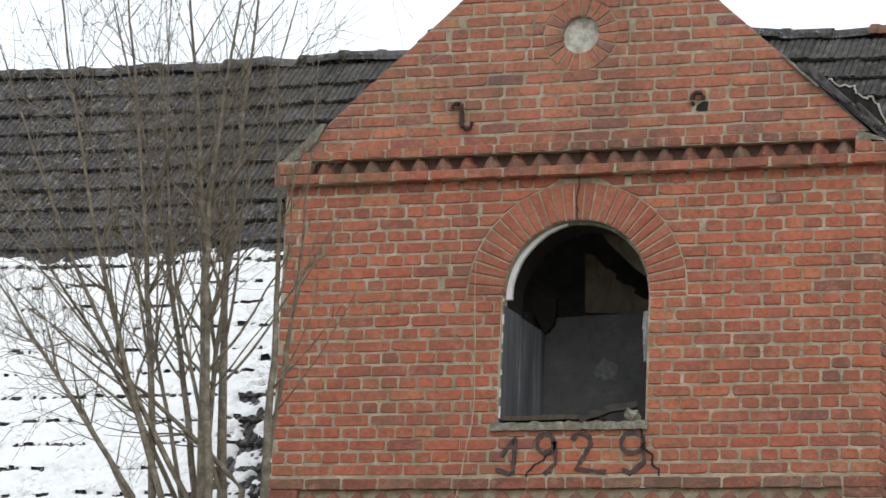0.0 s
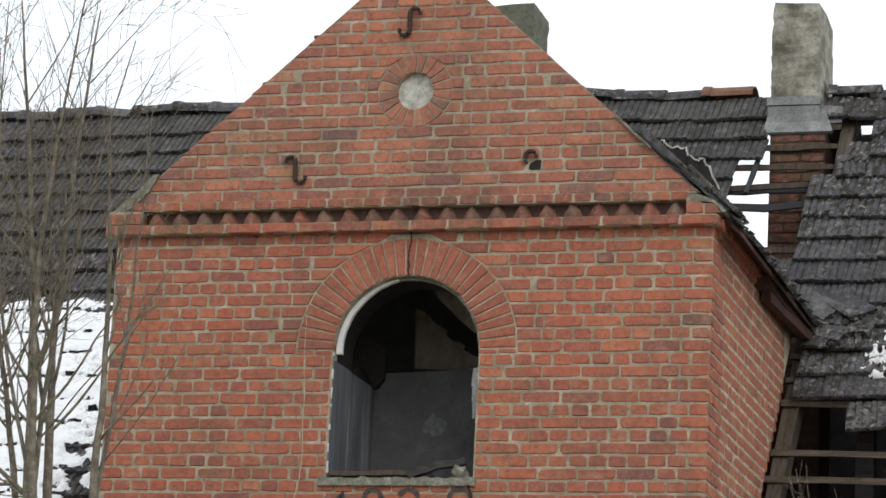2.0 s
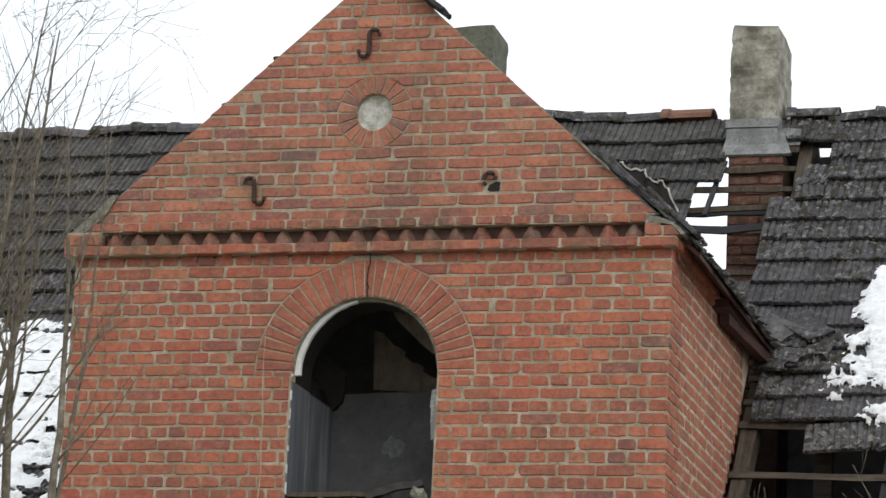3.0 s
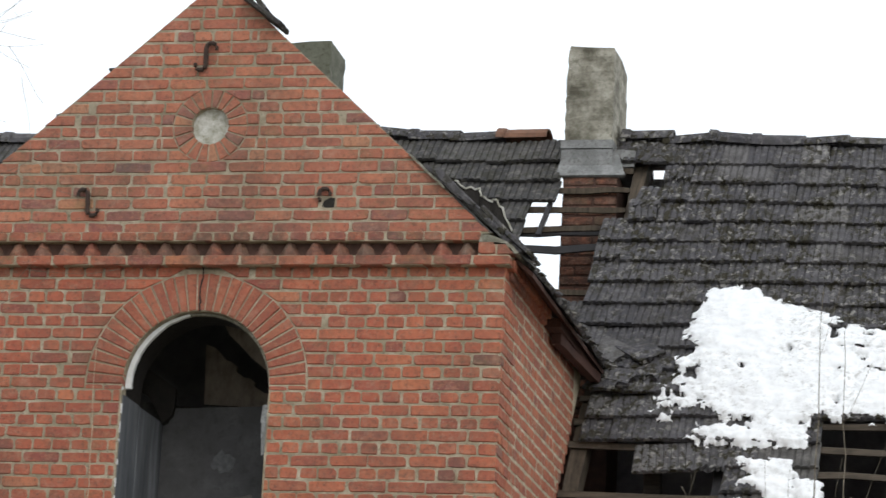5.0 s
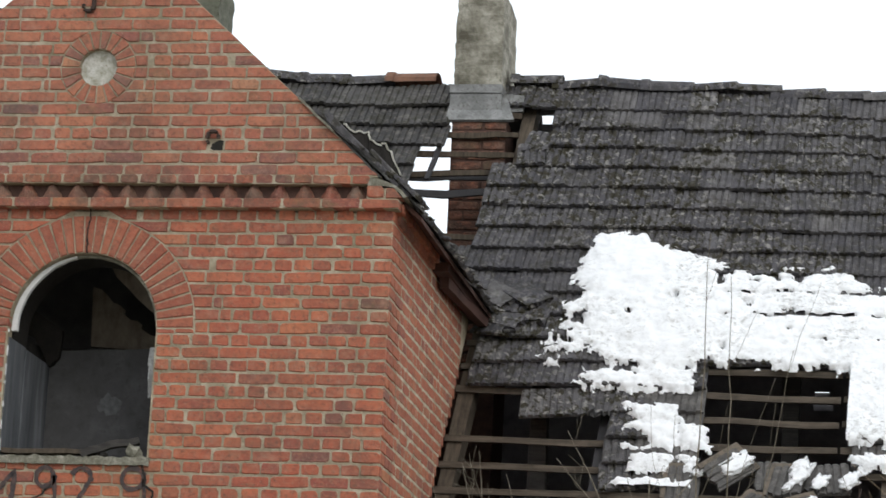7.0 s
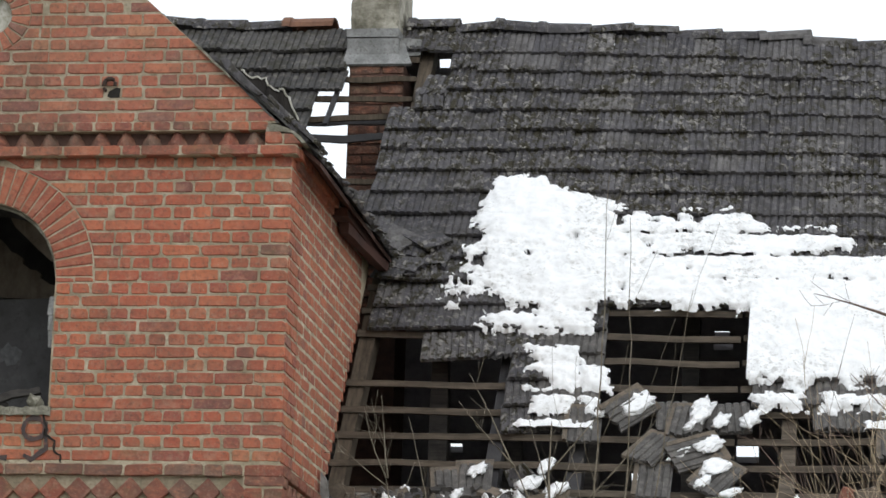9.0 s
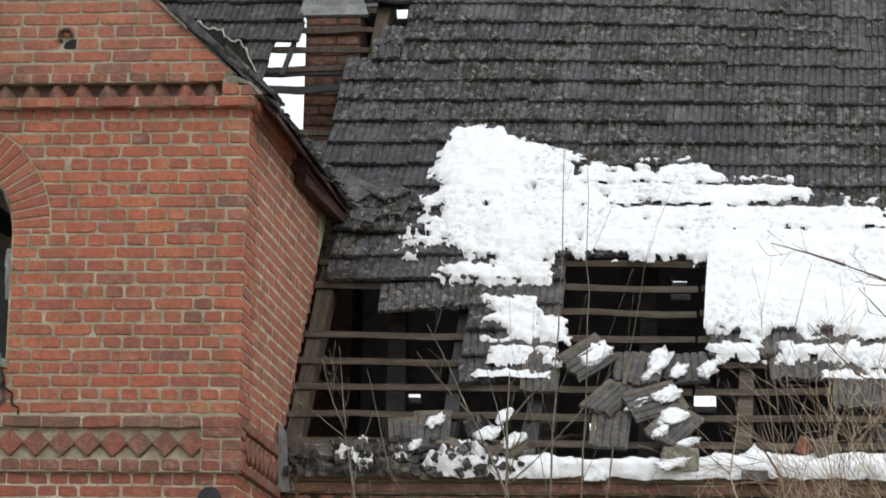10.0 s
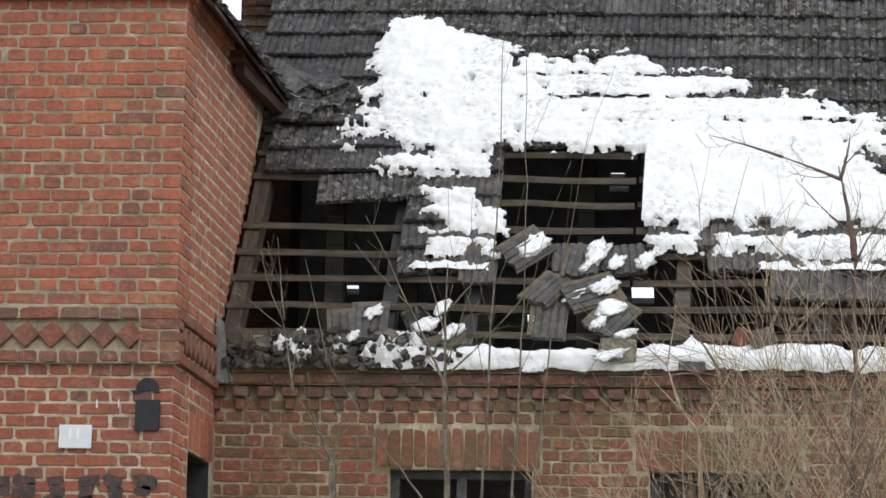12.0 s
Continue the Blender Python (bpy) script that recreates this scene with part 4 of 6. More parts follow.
# rear slope, seen from inside through the holes
RY, RZ = 1.2 + RIDGE_S * CP, -2.02 + RIDGE_S * SP
bm = bmesh.new()
holes = [(2.305, 2.485, 7.07, 7.17), (1.445, 1.55, 7.24, 7.32), (-0.03, 0.07, 7.065, 7.12), (2.165, 2.28, 6.39, 6.43), (2.15, 2.305, 6.465, 6.5),
         (0.12, 0.27, 4.86, 4.94), (-1.45, -0.52, 4.845, 6.0)]
ys = sorted({RY, 9.0, *[h[2] for h in holes], *[h[3] for h in holes]})
for ya, yb in zip(ys, ys[1:]):
    spans = [(-10.4, 5.4)]
    for h in holes:
        if h[2] <= ya + 1e-6 and h[3] >= yb - 1e-6:
            spans = minus(spans, h[0], h[1])
    for a, b in spans:
        za, zb = RZ - (ya - RY) * SP / CP, RZ - (yb - RY) * SP / CP
        vs = [bm.verts.new(p) for p in ((a, ya, za - 0.25), (b, ya, za - 0.25), (b, yb, zb - 0.25), (a, yb, zb - 0.25), (a, ya, za - 0.2), (b, ya, za - 0.2), (b, yb, zb - 0.2), (a, yb, zb - 0.2))]
        for f in ((0, 3, 2, 1), (4, 5, 6, 7), (0, 1, 5, 4), (1, 2, 6, 5), (2, 3, 7, 6), (3, 0, 4, 7)):
            bm.faces.new([vs[i] for i in f])
structure("roof_rear", bm, M_HAZED, "dark underside of the rear roof slope", "roof")
bm = bmesh.new()
box(bm, -10.4, XL - 0.05, 1.4, 9.0, -2.3, -2.16)
box(bm, XL - 0.05, 0.0, 2.75, 9.0, -2.3, -2.16)
box(bm, 0.0, 5.4, 1.4, 9.0, -2.3, -2.16)
structure("attic_floor", bm, M_HAZED, "attic floor boards, lightened like haze", "floor")
for nm, xa in (("wall_gable_far", -10.55), ("wall_gable_near", 5.4)):
    bm = bmesh.new()
    prism(bm, [(1.3, LOW), (9.0, LOW), (9.0, -2.2), (RY, RZ), (1.3, -2.0)], xa, xa + 0.15)
    for v in bm.verts:
        v.co = Vector((v.co.y, v.co.x, v.co.z))
    structure(nm, bm, M_MORTAR, "end wall of the main house", "wall")
bm = bmesh.new()
box(bm, -10.4, 5.4, 8.9, 9.05, LOW, -2.2)
structure("wall_rear", bm, M_PLASTER, "plain rear wall of the main house", "wall")
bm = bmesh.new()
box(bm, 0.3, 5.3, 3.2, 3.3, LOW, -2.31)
structure("wall_inner", bm, M_HAZED, "dark inner wall behind the windows", "wall")
# attic posts, coloured dark for the dim loft
for x, y in ((0.55, 2.6), (0.95, 3.4), (1.5, 3.4), (2.2, 3.2), (3.3, 3.2)):
    bm = bmesh.new()
    beam(bm, (x, y, -2.17), (x, y, on_roof(x, (y - 1.2) / CP, -0.2).z - 0.02), 0.12, 0.12, 0.006)
    tagged(part("attic_post", bm, M_CHAR), "dark timber post in the attic", "post", "attic posts")

# ---------- chimneys ----------
def chimney(name, x0, x1, y0, y1, z0, z1, mat, label):
    t = thing(name, ((x0 + x1) / 2, (y0 + y1) / 2, z0), label, "chimney")
    b = bmesh.new()
    nz = 26
    rings = []
    for i in range(nz + 1):
        z = z0 + (z1 - z0) * i / nz
        ring = []
        for k, (px, py) in enumerate(((x0, y0), ((x0 + x1) / 2, y0), (x1, y0), (x1, (y0 + y1) / 2), (x1, y1), ((x0 + x1) / 2, y1), (x0, y1), (x0, (y0 + y1) / 2))):
            worn = (0.012 if i == nz else max(0.0, 0.016 * noise.noise((z * 5, k * 3.1, x0)))) if k % 2 == 0 else 0.0
            ring.append(b.verts.new((px + rng.uniform(-0.006, 0.006) + (worn if px == x0 else -worn if px == x1 else 0), py + rng.uniform(-0.006, 0.006), z + (rng.uniform(-0.015, 0.008) if i == nz else 0))))
        rings.append(ring)
    for p, q in zip(rings, rings[1:]):
        for k in range(8):
            b.faces.new((p[k], p[(k + 1) % 8], q[(k + 1) % 8], q[k]))
    b.faces.new(rings[0][::-1])
    b.faces.new(rings[-1])
    part("shaft", b, mat, t)
    return t


c2 = chimney("chimney", -0.512, -0.145, 4.5, 5.12, 1.9, 2.93, M_CHIMNEY, "tall grey rendered chimney above zinc flashing")
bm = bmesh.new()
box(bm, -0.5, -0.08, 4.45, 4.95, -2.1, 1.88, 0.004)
shaft = part("brick_shaft", bm, M_GRIME_SHADE, c2, "bare brown brick shaft below the roof")
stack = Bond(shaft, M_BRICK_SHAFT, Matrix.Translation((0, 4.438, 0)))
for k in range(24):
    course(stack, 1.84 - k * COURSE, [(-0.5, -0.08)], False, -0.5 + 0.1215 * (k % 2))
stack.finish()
bm = bmesh.new()
vs = [bm.verts.new(on_roof(*p)) for p in ((-0.55, 5.06, 0.05), (-0.02, 5.06, 0.055), (-0.1, 5.3, 0.09), (-0.53, 5.3, 0.09), (-0.55, 5.06, 0.03), (-0.02, 5.06, 0.03), (-0.1, 5.3, 0.03), (-0.53, 5.3, 0.03))]
for f in ((0, 1, 2, 3), (4, 7, 6, 5), (0, 4, 5, 1), (1, 5, 6, 2), (2, 6, 7, 3), (3, 7, 4, 0)):
    bm.faces.new([vs[i] for i in f])
box(bm, -0.528, -0.138, 4.47, 5.02, 1.9, 2.1, 0.004)
box(bm, -0.535, -0.131, 4.46, 4.99, 2.105, 2.17, 0.003)
part("flashing", bm, M_ZINC, c2, "dull zinc flashing in three steps")
bm = bmesh.new()
box(bm, -0.14, 0.02, 4.55, 4.75, 1.98, 2.12, 0.01)
part("side_flashing", bm, M_ZINC, c2)
chimney("chimney", -2.78, -2.415, 4.6, 5.05, 1.2, 3.04, M_CHIMNEY_DARK, "mossy dark chimney behind the gable")

# ---------- annex roof ----------
AXC = (gable_right(1.0) + gable_left(1.0)) / 2
AR_Z = 1.88


def slope_slab(bm, xa, za, xb, zb, y0, y1, t):
    vs = [bm.verts.new(p) for p in ((xa, y0, za), (xb, y0, zb), (xb, y1, zb), (xa, y1, za), (xa, y0, za + t), (xb, y0, zb + t), (xb, y1, zb + t), (xa, y1, za + t))]
    for f in ((0, 3, 2, 1), (4, 5, 6, 7), (0, 1, 5, 4), (1, 2, 6, 5), (2, 3, 7, 6), (3, 0, 4, 7)):
        bm.faces.new([vs[i] for i in f])


bm = bmesh.new()
slope_slab(bm, AXC, AR_Z - 0.08, -0.02, 0.03, 0.3, 2.75, 0.05)
slope_slab(bm, AXC, AR_Z - 0.08, XL - 0.2, -0.12, 0.3, 2.75, 0.05)
slope_slab(bm, AXC, AR_Z - 0.08, -0.55, 0.6, 2.75, 4.0, 0.05)
slope_slab(bm, AXC, AR_Z - 0.08, -3.3, 0.6, 2.75, 4.0, 0.05)
roof_annex = structure("roof_annex", bm, M_CHAR, "charred annex roof with broken tiles at its verge", "roof")
# tiles left along the eave and the lower verge
ANG = math.atan(0.918)


def annex_tile(x, y, twist=0.0, lift=0.0, pool=TILES):
    z = 0.13 - (x - 0.02) * 0.918
    m = Matrix.Translation((x, y, z + 0.02 + lift)) @ Matrix.Rotation(ANG, 4, "Y") @ Matrix.Rotation(math.pi / 2, 4, "Z")
    ob = new("roof_tile", rng.choice(pool))
    ob.parent = roof_annex
    ob.matrix_basis = m @ Euler((rng.gauss(0, 0.05), rng.gauss(0, 0.05), rng.gauss(0, 0.05) + twist)).to_matrix().to_4x4()


for i in range(14):
    annex_tile(0.19 + rng.uniform(-0.05, 0.04), 0.18 + i * 0.2, rng.uniform(-0.12, 0.12), pool=TILES if i % 3 else TILES_BROKEN)
for i in range(34):
    y = 0.05 + i * 0.08 + rng.uniform(-0.03, 0.03)
    b = bmesh.new()
    bmesh.ops.create_icosphere(b, subdivisions=1, radius=1)
    x, k = 0.17 + rng.uniform(-0.06, 0.05), rng.uniform(0.018, 0.045)
    for v in b.verts:
        v.co = Vector((x, y, 0.13 - (x - 0.02) * 0.918 + 0.05)) + Vector((v.co.x * k * rng.uniform(0.5, 1.3), v.co.y * k * rng.uniform(0.6, 1.5), v.co.z * 0.5 * k * rng.uniform(0.4, 1.3)))
    part("tile_shard", b, rng.choice((M_DEBRIS, M_TILE, M_TILE_DARK)), roof_annex, "broken tile shard on the eave")
for i in range(3):
    annex_tile(-0.02 - 0.15 * i + 0.1, 0.06 + rng.uniform(0.0, 0.05), lift=0.012, pool=TILES_BROKEN if i % 2 else TILES)
for i in range(3):
    annex_tile(0.04 - 0.14 * i, 0.28 + rng.uniform(0.0, 0.05), lift=0.005, pool=TILES_BROKEN)
for i in range(9):
    annex_tile(0.16 - 0.055 * i, 0.02 + rng.uniform(0.0, 0.12), twist=rng.uniform(-0.3, 0.3), lift=0.055 - 0.007 * i + rng.uniform(-0.012, 0.012), pool=TILES_BROKEN)
# torn roofing felt standing up from the verge, and splintered laths along it
def verge_z(x):
    return 0.13 - (x - 0.02) * 0.918


torn = [(-0.46, 0.625), (-0.37, 0.61), (-0.34, 0.57), (-0.235, 0.558), (-0.21, 0.50), (-0.16, 0.478), (-0.123, 0.496), (-0.085, 0.435), (0.014, 0.24)]
rim = []
for (xa, za), (xb, zb) in zip(torn, torn[1:]):
    for i in range(4):
        u = i / 4
        rim.append(Vector((xa + (xb - xa) * u + rng.uniform(-0.005, 0.005), 0.2 + 0.012 * math.sin(len(rim) * 0.7), za + (zb - za) * u + rng.uniform(-0.009, 0.009))))
bm = bmesh.new()
for p, q in zip(rim, rim[1:]):
    lo = [Vector((v.x, 0.19, min(v.z - 0.01, verge_z(v.x) + 0.02))) for v in (p, q)]
    vs = [bm.verts.new(v) for v in (lo[0], lo[1], q, p)]
    bm.faces.new(vs)
bmesh.ops.remove_doubles(bm, verts=bm.verts[:], dist=0.0005)
bmesh.ops.solidify(bm, geom=bm.faces[:], thickness=0.008)
part("broken_sheet", bm, M_CRACK, roof_annex, "jagged torn black felt at the verge")
bm = bmesh.new()
tube(bm, [v + Vector((0, -0.006, 0.003)) for v in rim[3:]], [0.006 + 0.004 * abs(noise.noise(v * 40)) for v in rim[3:]], 4)
part("torn_edge", bm, M_NICHE, roof_annex, "pale torn edge")
for k in range(6):
    xa = -0.62 + 0.1 * k + rng.uniform(-0.03, 0.03)
    xb = xa + rng.uniform(0.22, 0.42)
    up, yy = rng.uniform(-0.012, 0.03), rng.uniform(-0.02, 0.1)
    bm = bmesh.new()
    beam(bm, (xa, yy, verge_z(xa) + up), (xb, yy + rng.uniform(-0.02, 0.03), verge_z(xb) + up + rng.uniform(-0.012, 0.02)), rng.uniform(0.012, 0.03), rng.uniform(0.008, 0.014), 0.003)
    part("lath", bm, rng.choice((M_CONCRETE, M_OLD_TIMBER)), roof_annex, "splintered grey lath")
# torn piece at the apex
for x, y, a in ((-1.72, 0.04, 0.15), (-1.6, 0.0, -0.1)):
    ob = new("roof_tile", TILES_DARK[0])
    ob.parent = roof_annex
    ob.matrix_basis = Matrix.Translation((x + 0.1, y, 0.13 - (x + 0.1 - 0.02) * 0.918 + 0.03)) @ Matrix.Rotation(ANG + a, 4, "Y") @ Matrix.Rotation(math.pi / 2, 4, "Z")
# eave boards under the overhang, whose shade is mixed into their brown
bm = bmesh.new()
beam(bm, (0.055, 1.32, -0.012), (0.07, 2.7, -0.03), 0.1, 0.06, 0.004)
part("eave_board", bm, M_EAVE, roof_annex, "brown board under the eave, darkened for shade")
bm = bmesh.new()
beam(bm, (0.05, 1.5, -0.075), (0.11, 2.75, -0.07), 0.06, 0.07, 0.004)
part("eave_board", bm, M_EAVE, roof_annex, "brown board under the eave, darkened for shade")
bm = bmesh.new()
slope_slab(bm, -0.02, 0.115, 0.15, -0.03, 0.09, 2.8, 0.03)
part("soffit", bm, M_EAVE, roof_annex, "brown soffit boards, darkened for shade")

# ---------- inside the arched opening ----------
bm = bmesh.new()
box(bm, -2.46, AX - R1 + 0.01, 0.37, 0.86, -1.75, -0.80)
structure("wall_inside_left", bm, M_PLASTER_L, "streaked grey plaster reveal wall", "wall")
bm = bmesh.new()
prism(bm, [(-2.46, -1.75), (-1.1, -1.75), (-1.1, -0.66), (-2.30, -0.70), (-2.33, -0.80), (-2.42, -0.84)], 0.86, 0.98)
structure("wall_inside_back", bm, M_PLASTER, "dark grey plaster wall with a pale stain", "wall")
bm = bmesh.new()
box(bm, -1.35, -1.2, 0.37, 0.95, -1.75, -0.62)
structure("wall_inside_right", bm, M_PLASTER, "dark grey plaster wall", "wall")
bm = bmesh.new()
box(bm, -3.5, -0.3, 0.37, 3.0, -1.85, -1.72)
structure("floor_inside", bm, M_NEAR_BLACK, "near-black floor behind the window", "floor")
# the far wall's black stands in for the unlit depth of the room
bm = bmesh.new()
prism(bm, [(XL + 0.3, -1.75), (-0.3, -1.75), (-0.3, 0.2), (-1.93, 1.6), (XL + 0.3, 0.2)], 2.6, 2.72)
structure("wall_inside_far", bm, M_NEAR_BLACK, "far wall deep inside, the room's shade in its black", "wall")
bm = bmesh.new()
prism(bm, [(-2.164, -0.241), (-2.107, -0.258), (-2.068, -0.293), (-2.028, -0.342), (-1.987, -0.355), (-1.944, -0.389), (-1.949, -0.418), (-1.896, -0.457), (-1.851, -0.465), (-1.817, -0.493), (-1.826, -0.513), (-1.757, -0.556), (-1.637, -0.581), (-1.634, -0.669), (-2.149, -0.636)], 1.02, 1.05)
tagged(part("scorched_panel", bm, M_BROWN_PANEL), "torn brown scorched board above the inner wall", "board")
bm = bmesh.new()
prism(bm, [(-1.904, -0.212), (-1.86, -0.196), (-1.815, -0.208), (-1.74, -0.246), (-1.665, -0.307), (-1.559, -0.425), (-1.548, -0.526), (-1.614, -0.517), (-1.704, -0.443), (-1.78, -0.368), (-1.856, -0.301)], 0.5, 0.53)
part("scorched_board", bm, M_BROWN_PANEL, wall_front, "brown scorched board under the roof slope")
bm = bmesh.new()
pts = [(-1.95 + (0.08 + 0.04 * noise.noise((a * 1.7, 2, 0))) * math.cos(a * math.tau / 18), -1.05 + (0.07 + 0.05 * noise.noise((a * 1.3, 7, 0))) * math.sin(a * math.tau / 18)) for a in range(18)]
prism(bm, pts, 0.855, 0.858)
tagged(part("plaster_stain", bm, M_STAIN), "pale flaked stain on the inner wall", "stain")
bm = bmesh.new()
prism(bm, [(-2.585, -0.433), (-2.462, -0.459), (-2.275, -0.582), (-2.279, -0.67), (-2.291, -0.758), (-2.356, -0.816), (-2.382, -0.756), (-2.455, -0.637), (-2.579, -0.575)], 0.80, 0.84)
tagged(part("charred_board", bm, M_CRACK), "black board hanging over the inner wall", "board")
for i, (a, b) in enumerate((((-2.9, 0.6, -0.55), (-1.9, 0.7, 0.25)), ((-1.1, 0.9, -0.5), (-1.95, 1.0, 0.3)), ((-2.7, 0.5, -0.78), (-2.05, 1.6, -0.62)))):
    bm = bmesh.new()
    beam(bm, a, b, 0.09, 0.12, 0.008)
    tagged(part("charred_beam", bm, M_CHAR), "charred black roof timber inside the window", "beam", "charred beams")

# window remains: white curved trim, sill, rubble
wt = thing("window_trim", (AX, 0.1, SILL), "remains of a white-painted curved window frame", "window frame")


def arc_strip(r0, r1, a0, a1, y0, y1, n, thin=0.0):
    b = bmesh.new()
    rings = []
    for i in range(n + 1):
        a = radians(a0 + (a1 - a0) * i / n)
        k = rng.uniform(-0.002, 0.002) + thin * (1 - i / n) ** 2
        rings.append([b.verts.new((AX + r * math.cos(a), y, AZ + r * math.sin(a))) for r, y in ((r0 + k, y0), (r1, y0), (r1, y1), (r0 + k, y1))])
    for p, q in zip(rings, rings[1:]):
        for k in range(4):
            b.faces.new((p[k], p[(k + 1) % 4], q[(k + 1) % 4], q[k]))
    b.faces.new(rings[0][::-1])
    b.faces.new(rings[-1])
    return b


part("arch_trim", arc_strip(R1 - 0.04, R1 - 0.004, 100, 182, 0.055, 0.088, 20, 0.024), M_WHITE, wt)
part("thin_trim", arc_strip(R1 - 0.02, R1 - 0.004, 2, 100, 0.055, 0.085, 24), M_CONCRETE, wt, "thin greyed strip of the frame")
bm = bmesh.new()
for i in range(7):
    z = AZ - 0.02 - i * 0.11 + rng.uniform(-0.03, 0.03)
    h = rng.uniform(0.015, 0.075)
    box(bm, AX - R1 + 0.001, AX - R1 + rng.uniform(0.003, 0.007), 0.01, 0.03, z - h, z, 0.002)
part("paint_remnant", bm, M_WHITE, wt, "flaking white paint on the jamb")
bm = bmesh.new()
for i in range(3):
    z = AZ - 0.12 - i * 0.1
    box(bm, AX + R1 - 0.045 + 0.008 * i, AX + R1 - 0.004, 0.04, 0.055, z - 0.105, z, 0.008)
part("torn_lining", bm, M_ZINC, wt, "torn pale lining")

bm = bmesh.new()
n = 40
rows = []
for i in range(n + 1):
    x = AX - R1 - 0.04 + (2 * R1 + 0.06) * i / n
    top = SILL + 0.02 * noise.noise((x * 14, 1, 2)) + 0.012 * noise.noise((x * 40, 5, 2))
    rows.append([bm.verts.new(p) for p in ((x, -0.02 + 0.012 * noise.noise((x * 20, 9, 1)), SILL - 0.05 + 0.008 * noise.noise((x * 25, 3, 7))), (x, -0.018 + 0.012 * noise.noise((x * 20, 3, 1)), top), (x, 0.36, top + 0.005), (x, 0.36, SILL - 0.05))])
for p, q in zip(rows, rows[1:]):
    for k in range(4):
        bm.faces.new((p[k], p[(k + 1) % 4], q[(k + 1) % 4], q[k]))
bm.faces.new(rows[0][::-1])
bm.faces.new(rows[-1])
structure("window_sill", bm, M_CONCRETE, "crumbling mortar sill of the arched window", "sill")
bm = bmesh.new()
beam(bm, (AX - R1 + 0.02, 0.05, SILL + 0.03), (AX + 0.16, 0.06, SILL + 0.035), 0.09, 0.028, 0.003)
tagged(part("sill_board", bm, M_RAFTER), "loose brown board lying on the sill", "board")
bm = bmesh.new()
beam(bm, (AX + 0.06, -0.0, SILL + 0.02), (AX + 0.4, 0.06, SILL + 0.12), 0.06, 0.042, 0.01)
tagged(part("charred_stick", bm, M_CHAR), "charred beam end leaning on the sill", "beam")


def rubble(name, c, size, mat, label, seed):
    b = bmesh.new()
    bmesh.ops.create_icosphere(b, subdivisions=2, radius=1)
    r = random.Random(seed)
    o = Vector((r.random() * 9, r.random() * 9, 0))
    for v in b.verts:
        k = 1 + 0.55 * noise.noise(v.co * 1.3 + o)
        v.co = Vector((c[0] + v.co.x * size[0] * k, c[1] + v.co.y * size[1] * k, c[2] + v.co.z * size[2] * k))
    return tagged(part(name, b, mat), label, "rubble", "rubble")


rubble("mortar_lump", (AX + 0.385, 0.02, SILL + 0.035), (0.05, 0.05, 0.045), M_CONCRETE, "pale lump of mortar on the sill", 3)
rubble("mortar_lump", (AX + 0.18, 0.04, SILL + 0.02), (0.035, 0.04, 0.028), M_CHAR, "black lump on the sill", 5)

for k, (x, z) in enumerate(((gable_left(1.3) + 0.0, 1.31), (gable_left(0.3), 0.34), (gable_left(1.0), 1.015))):
    rubble("tile_stub", (x, 0.06, z), (0.03, 0.04, 0.022), M_TILE, "dark tile stub on the gable edge", 70 + k)

# ---------- iron ties ----------
def iron_tie(x, z, h, label, flip=1, full=True):
    pts, rad = [], []
    n = 22
    for i in range(n + 1):
        u = i / n
        if not full and u < 0.6:
            continue
        a = (u - 0.5) * 2
        if a > 0.45:
            t = (a - 0.45) / 0.55 * math.pi * 1.1
            p = (flip * (0.034 - 0.034 * math.cos(t)), 0.62 * h / 2 + 0.034 * math.sin(t))
        elif a < -0.45:
            t = (-a - 0.45) / 0.55 * math.pi * 1.1
            p = (-flip * (0.034 - 0.034 * math.cos(t)), -0.62 * h / 2 - 0.034 * math.sin(t))
        else:
            p = (0.0, a / 0.45 * 0.62 * h / 2)
        pts.append(Vector((x + p[0], -0.022 + 0.006 * math.sin(u * 6), z + p[1])))
        rad.append(0.0155 * (1.0 if 0.1 < u < 0.9 else 0.8))
    b = bmesh.new()
    tube(b, pts, rad, 7)
    t = thing("iron_tie", (x, 0.0, z), label, "wall tie", "iron ties on the gable")
    part("hook", b, M_IRON, t)
    b = bmesh.new()
    tube(b, [Vector((x, 0.02, z)), Vector((x, -0.03, z))], [0.011, 0.011], 6)
    part("pin", b, M_IRON, t)


iron_tie(-1.985, 1.375, 0.17, "rusty S-shaped iron wall tie on the gable")
iron_tie(-2.685, 0.425, 0.16, "rusty curled iron wall tie on the gable", -1)
iron_tie(-1.19, 0.44, 0.1, "broken iron wall tie beside a missing brick", 1, False)

# ---------- cracks, sprayed strokes, plates ----------
def ribbon(pts, w, y, mat, name, parent, taper=True, label=""):
    b = bmesh.new()
    prev = None
    for i, (x, z) in enumerate(pts):
        a, c = pts[max(i - 1, 0)], pts[min(i + 1, len(pts) - 1)]
        d = Vector((c[0] - a[0], 0, c[1] - a[1])).normalized()
        s = Vector((-d.z, 0, d.x)) * (w / 2) * rng.uniform(0.6, 1.3)
        cur = [b.verts.new(Vector((x, yy, z)) + k * s) for yy, k in ((y, -1), (y, 1), (y + 0.004, 1), (y + 0.004, -1))]
        if prev:
            for k in range(4):
                b.faces.new((prev[k], prev[(k + 1) % 4], cur[(k + 1) % 4], cur[k]))
        else:
            b.faces.new(cur)
        prev = cur
    b.faces.new(prev[::-1])
    return part(name, b, mat, parent, label)


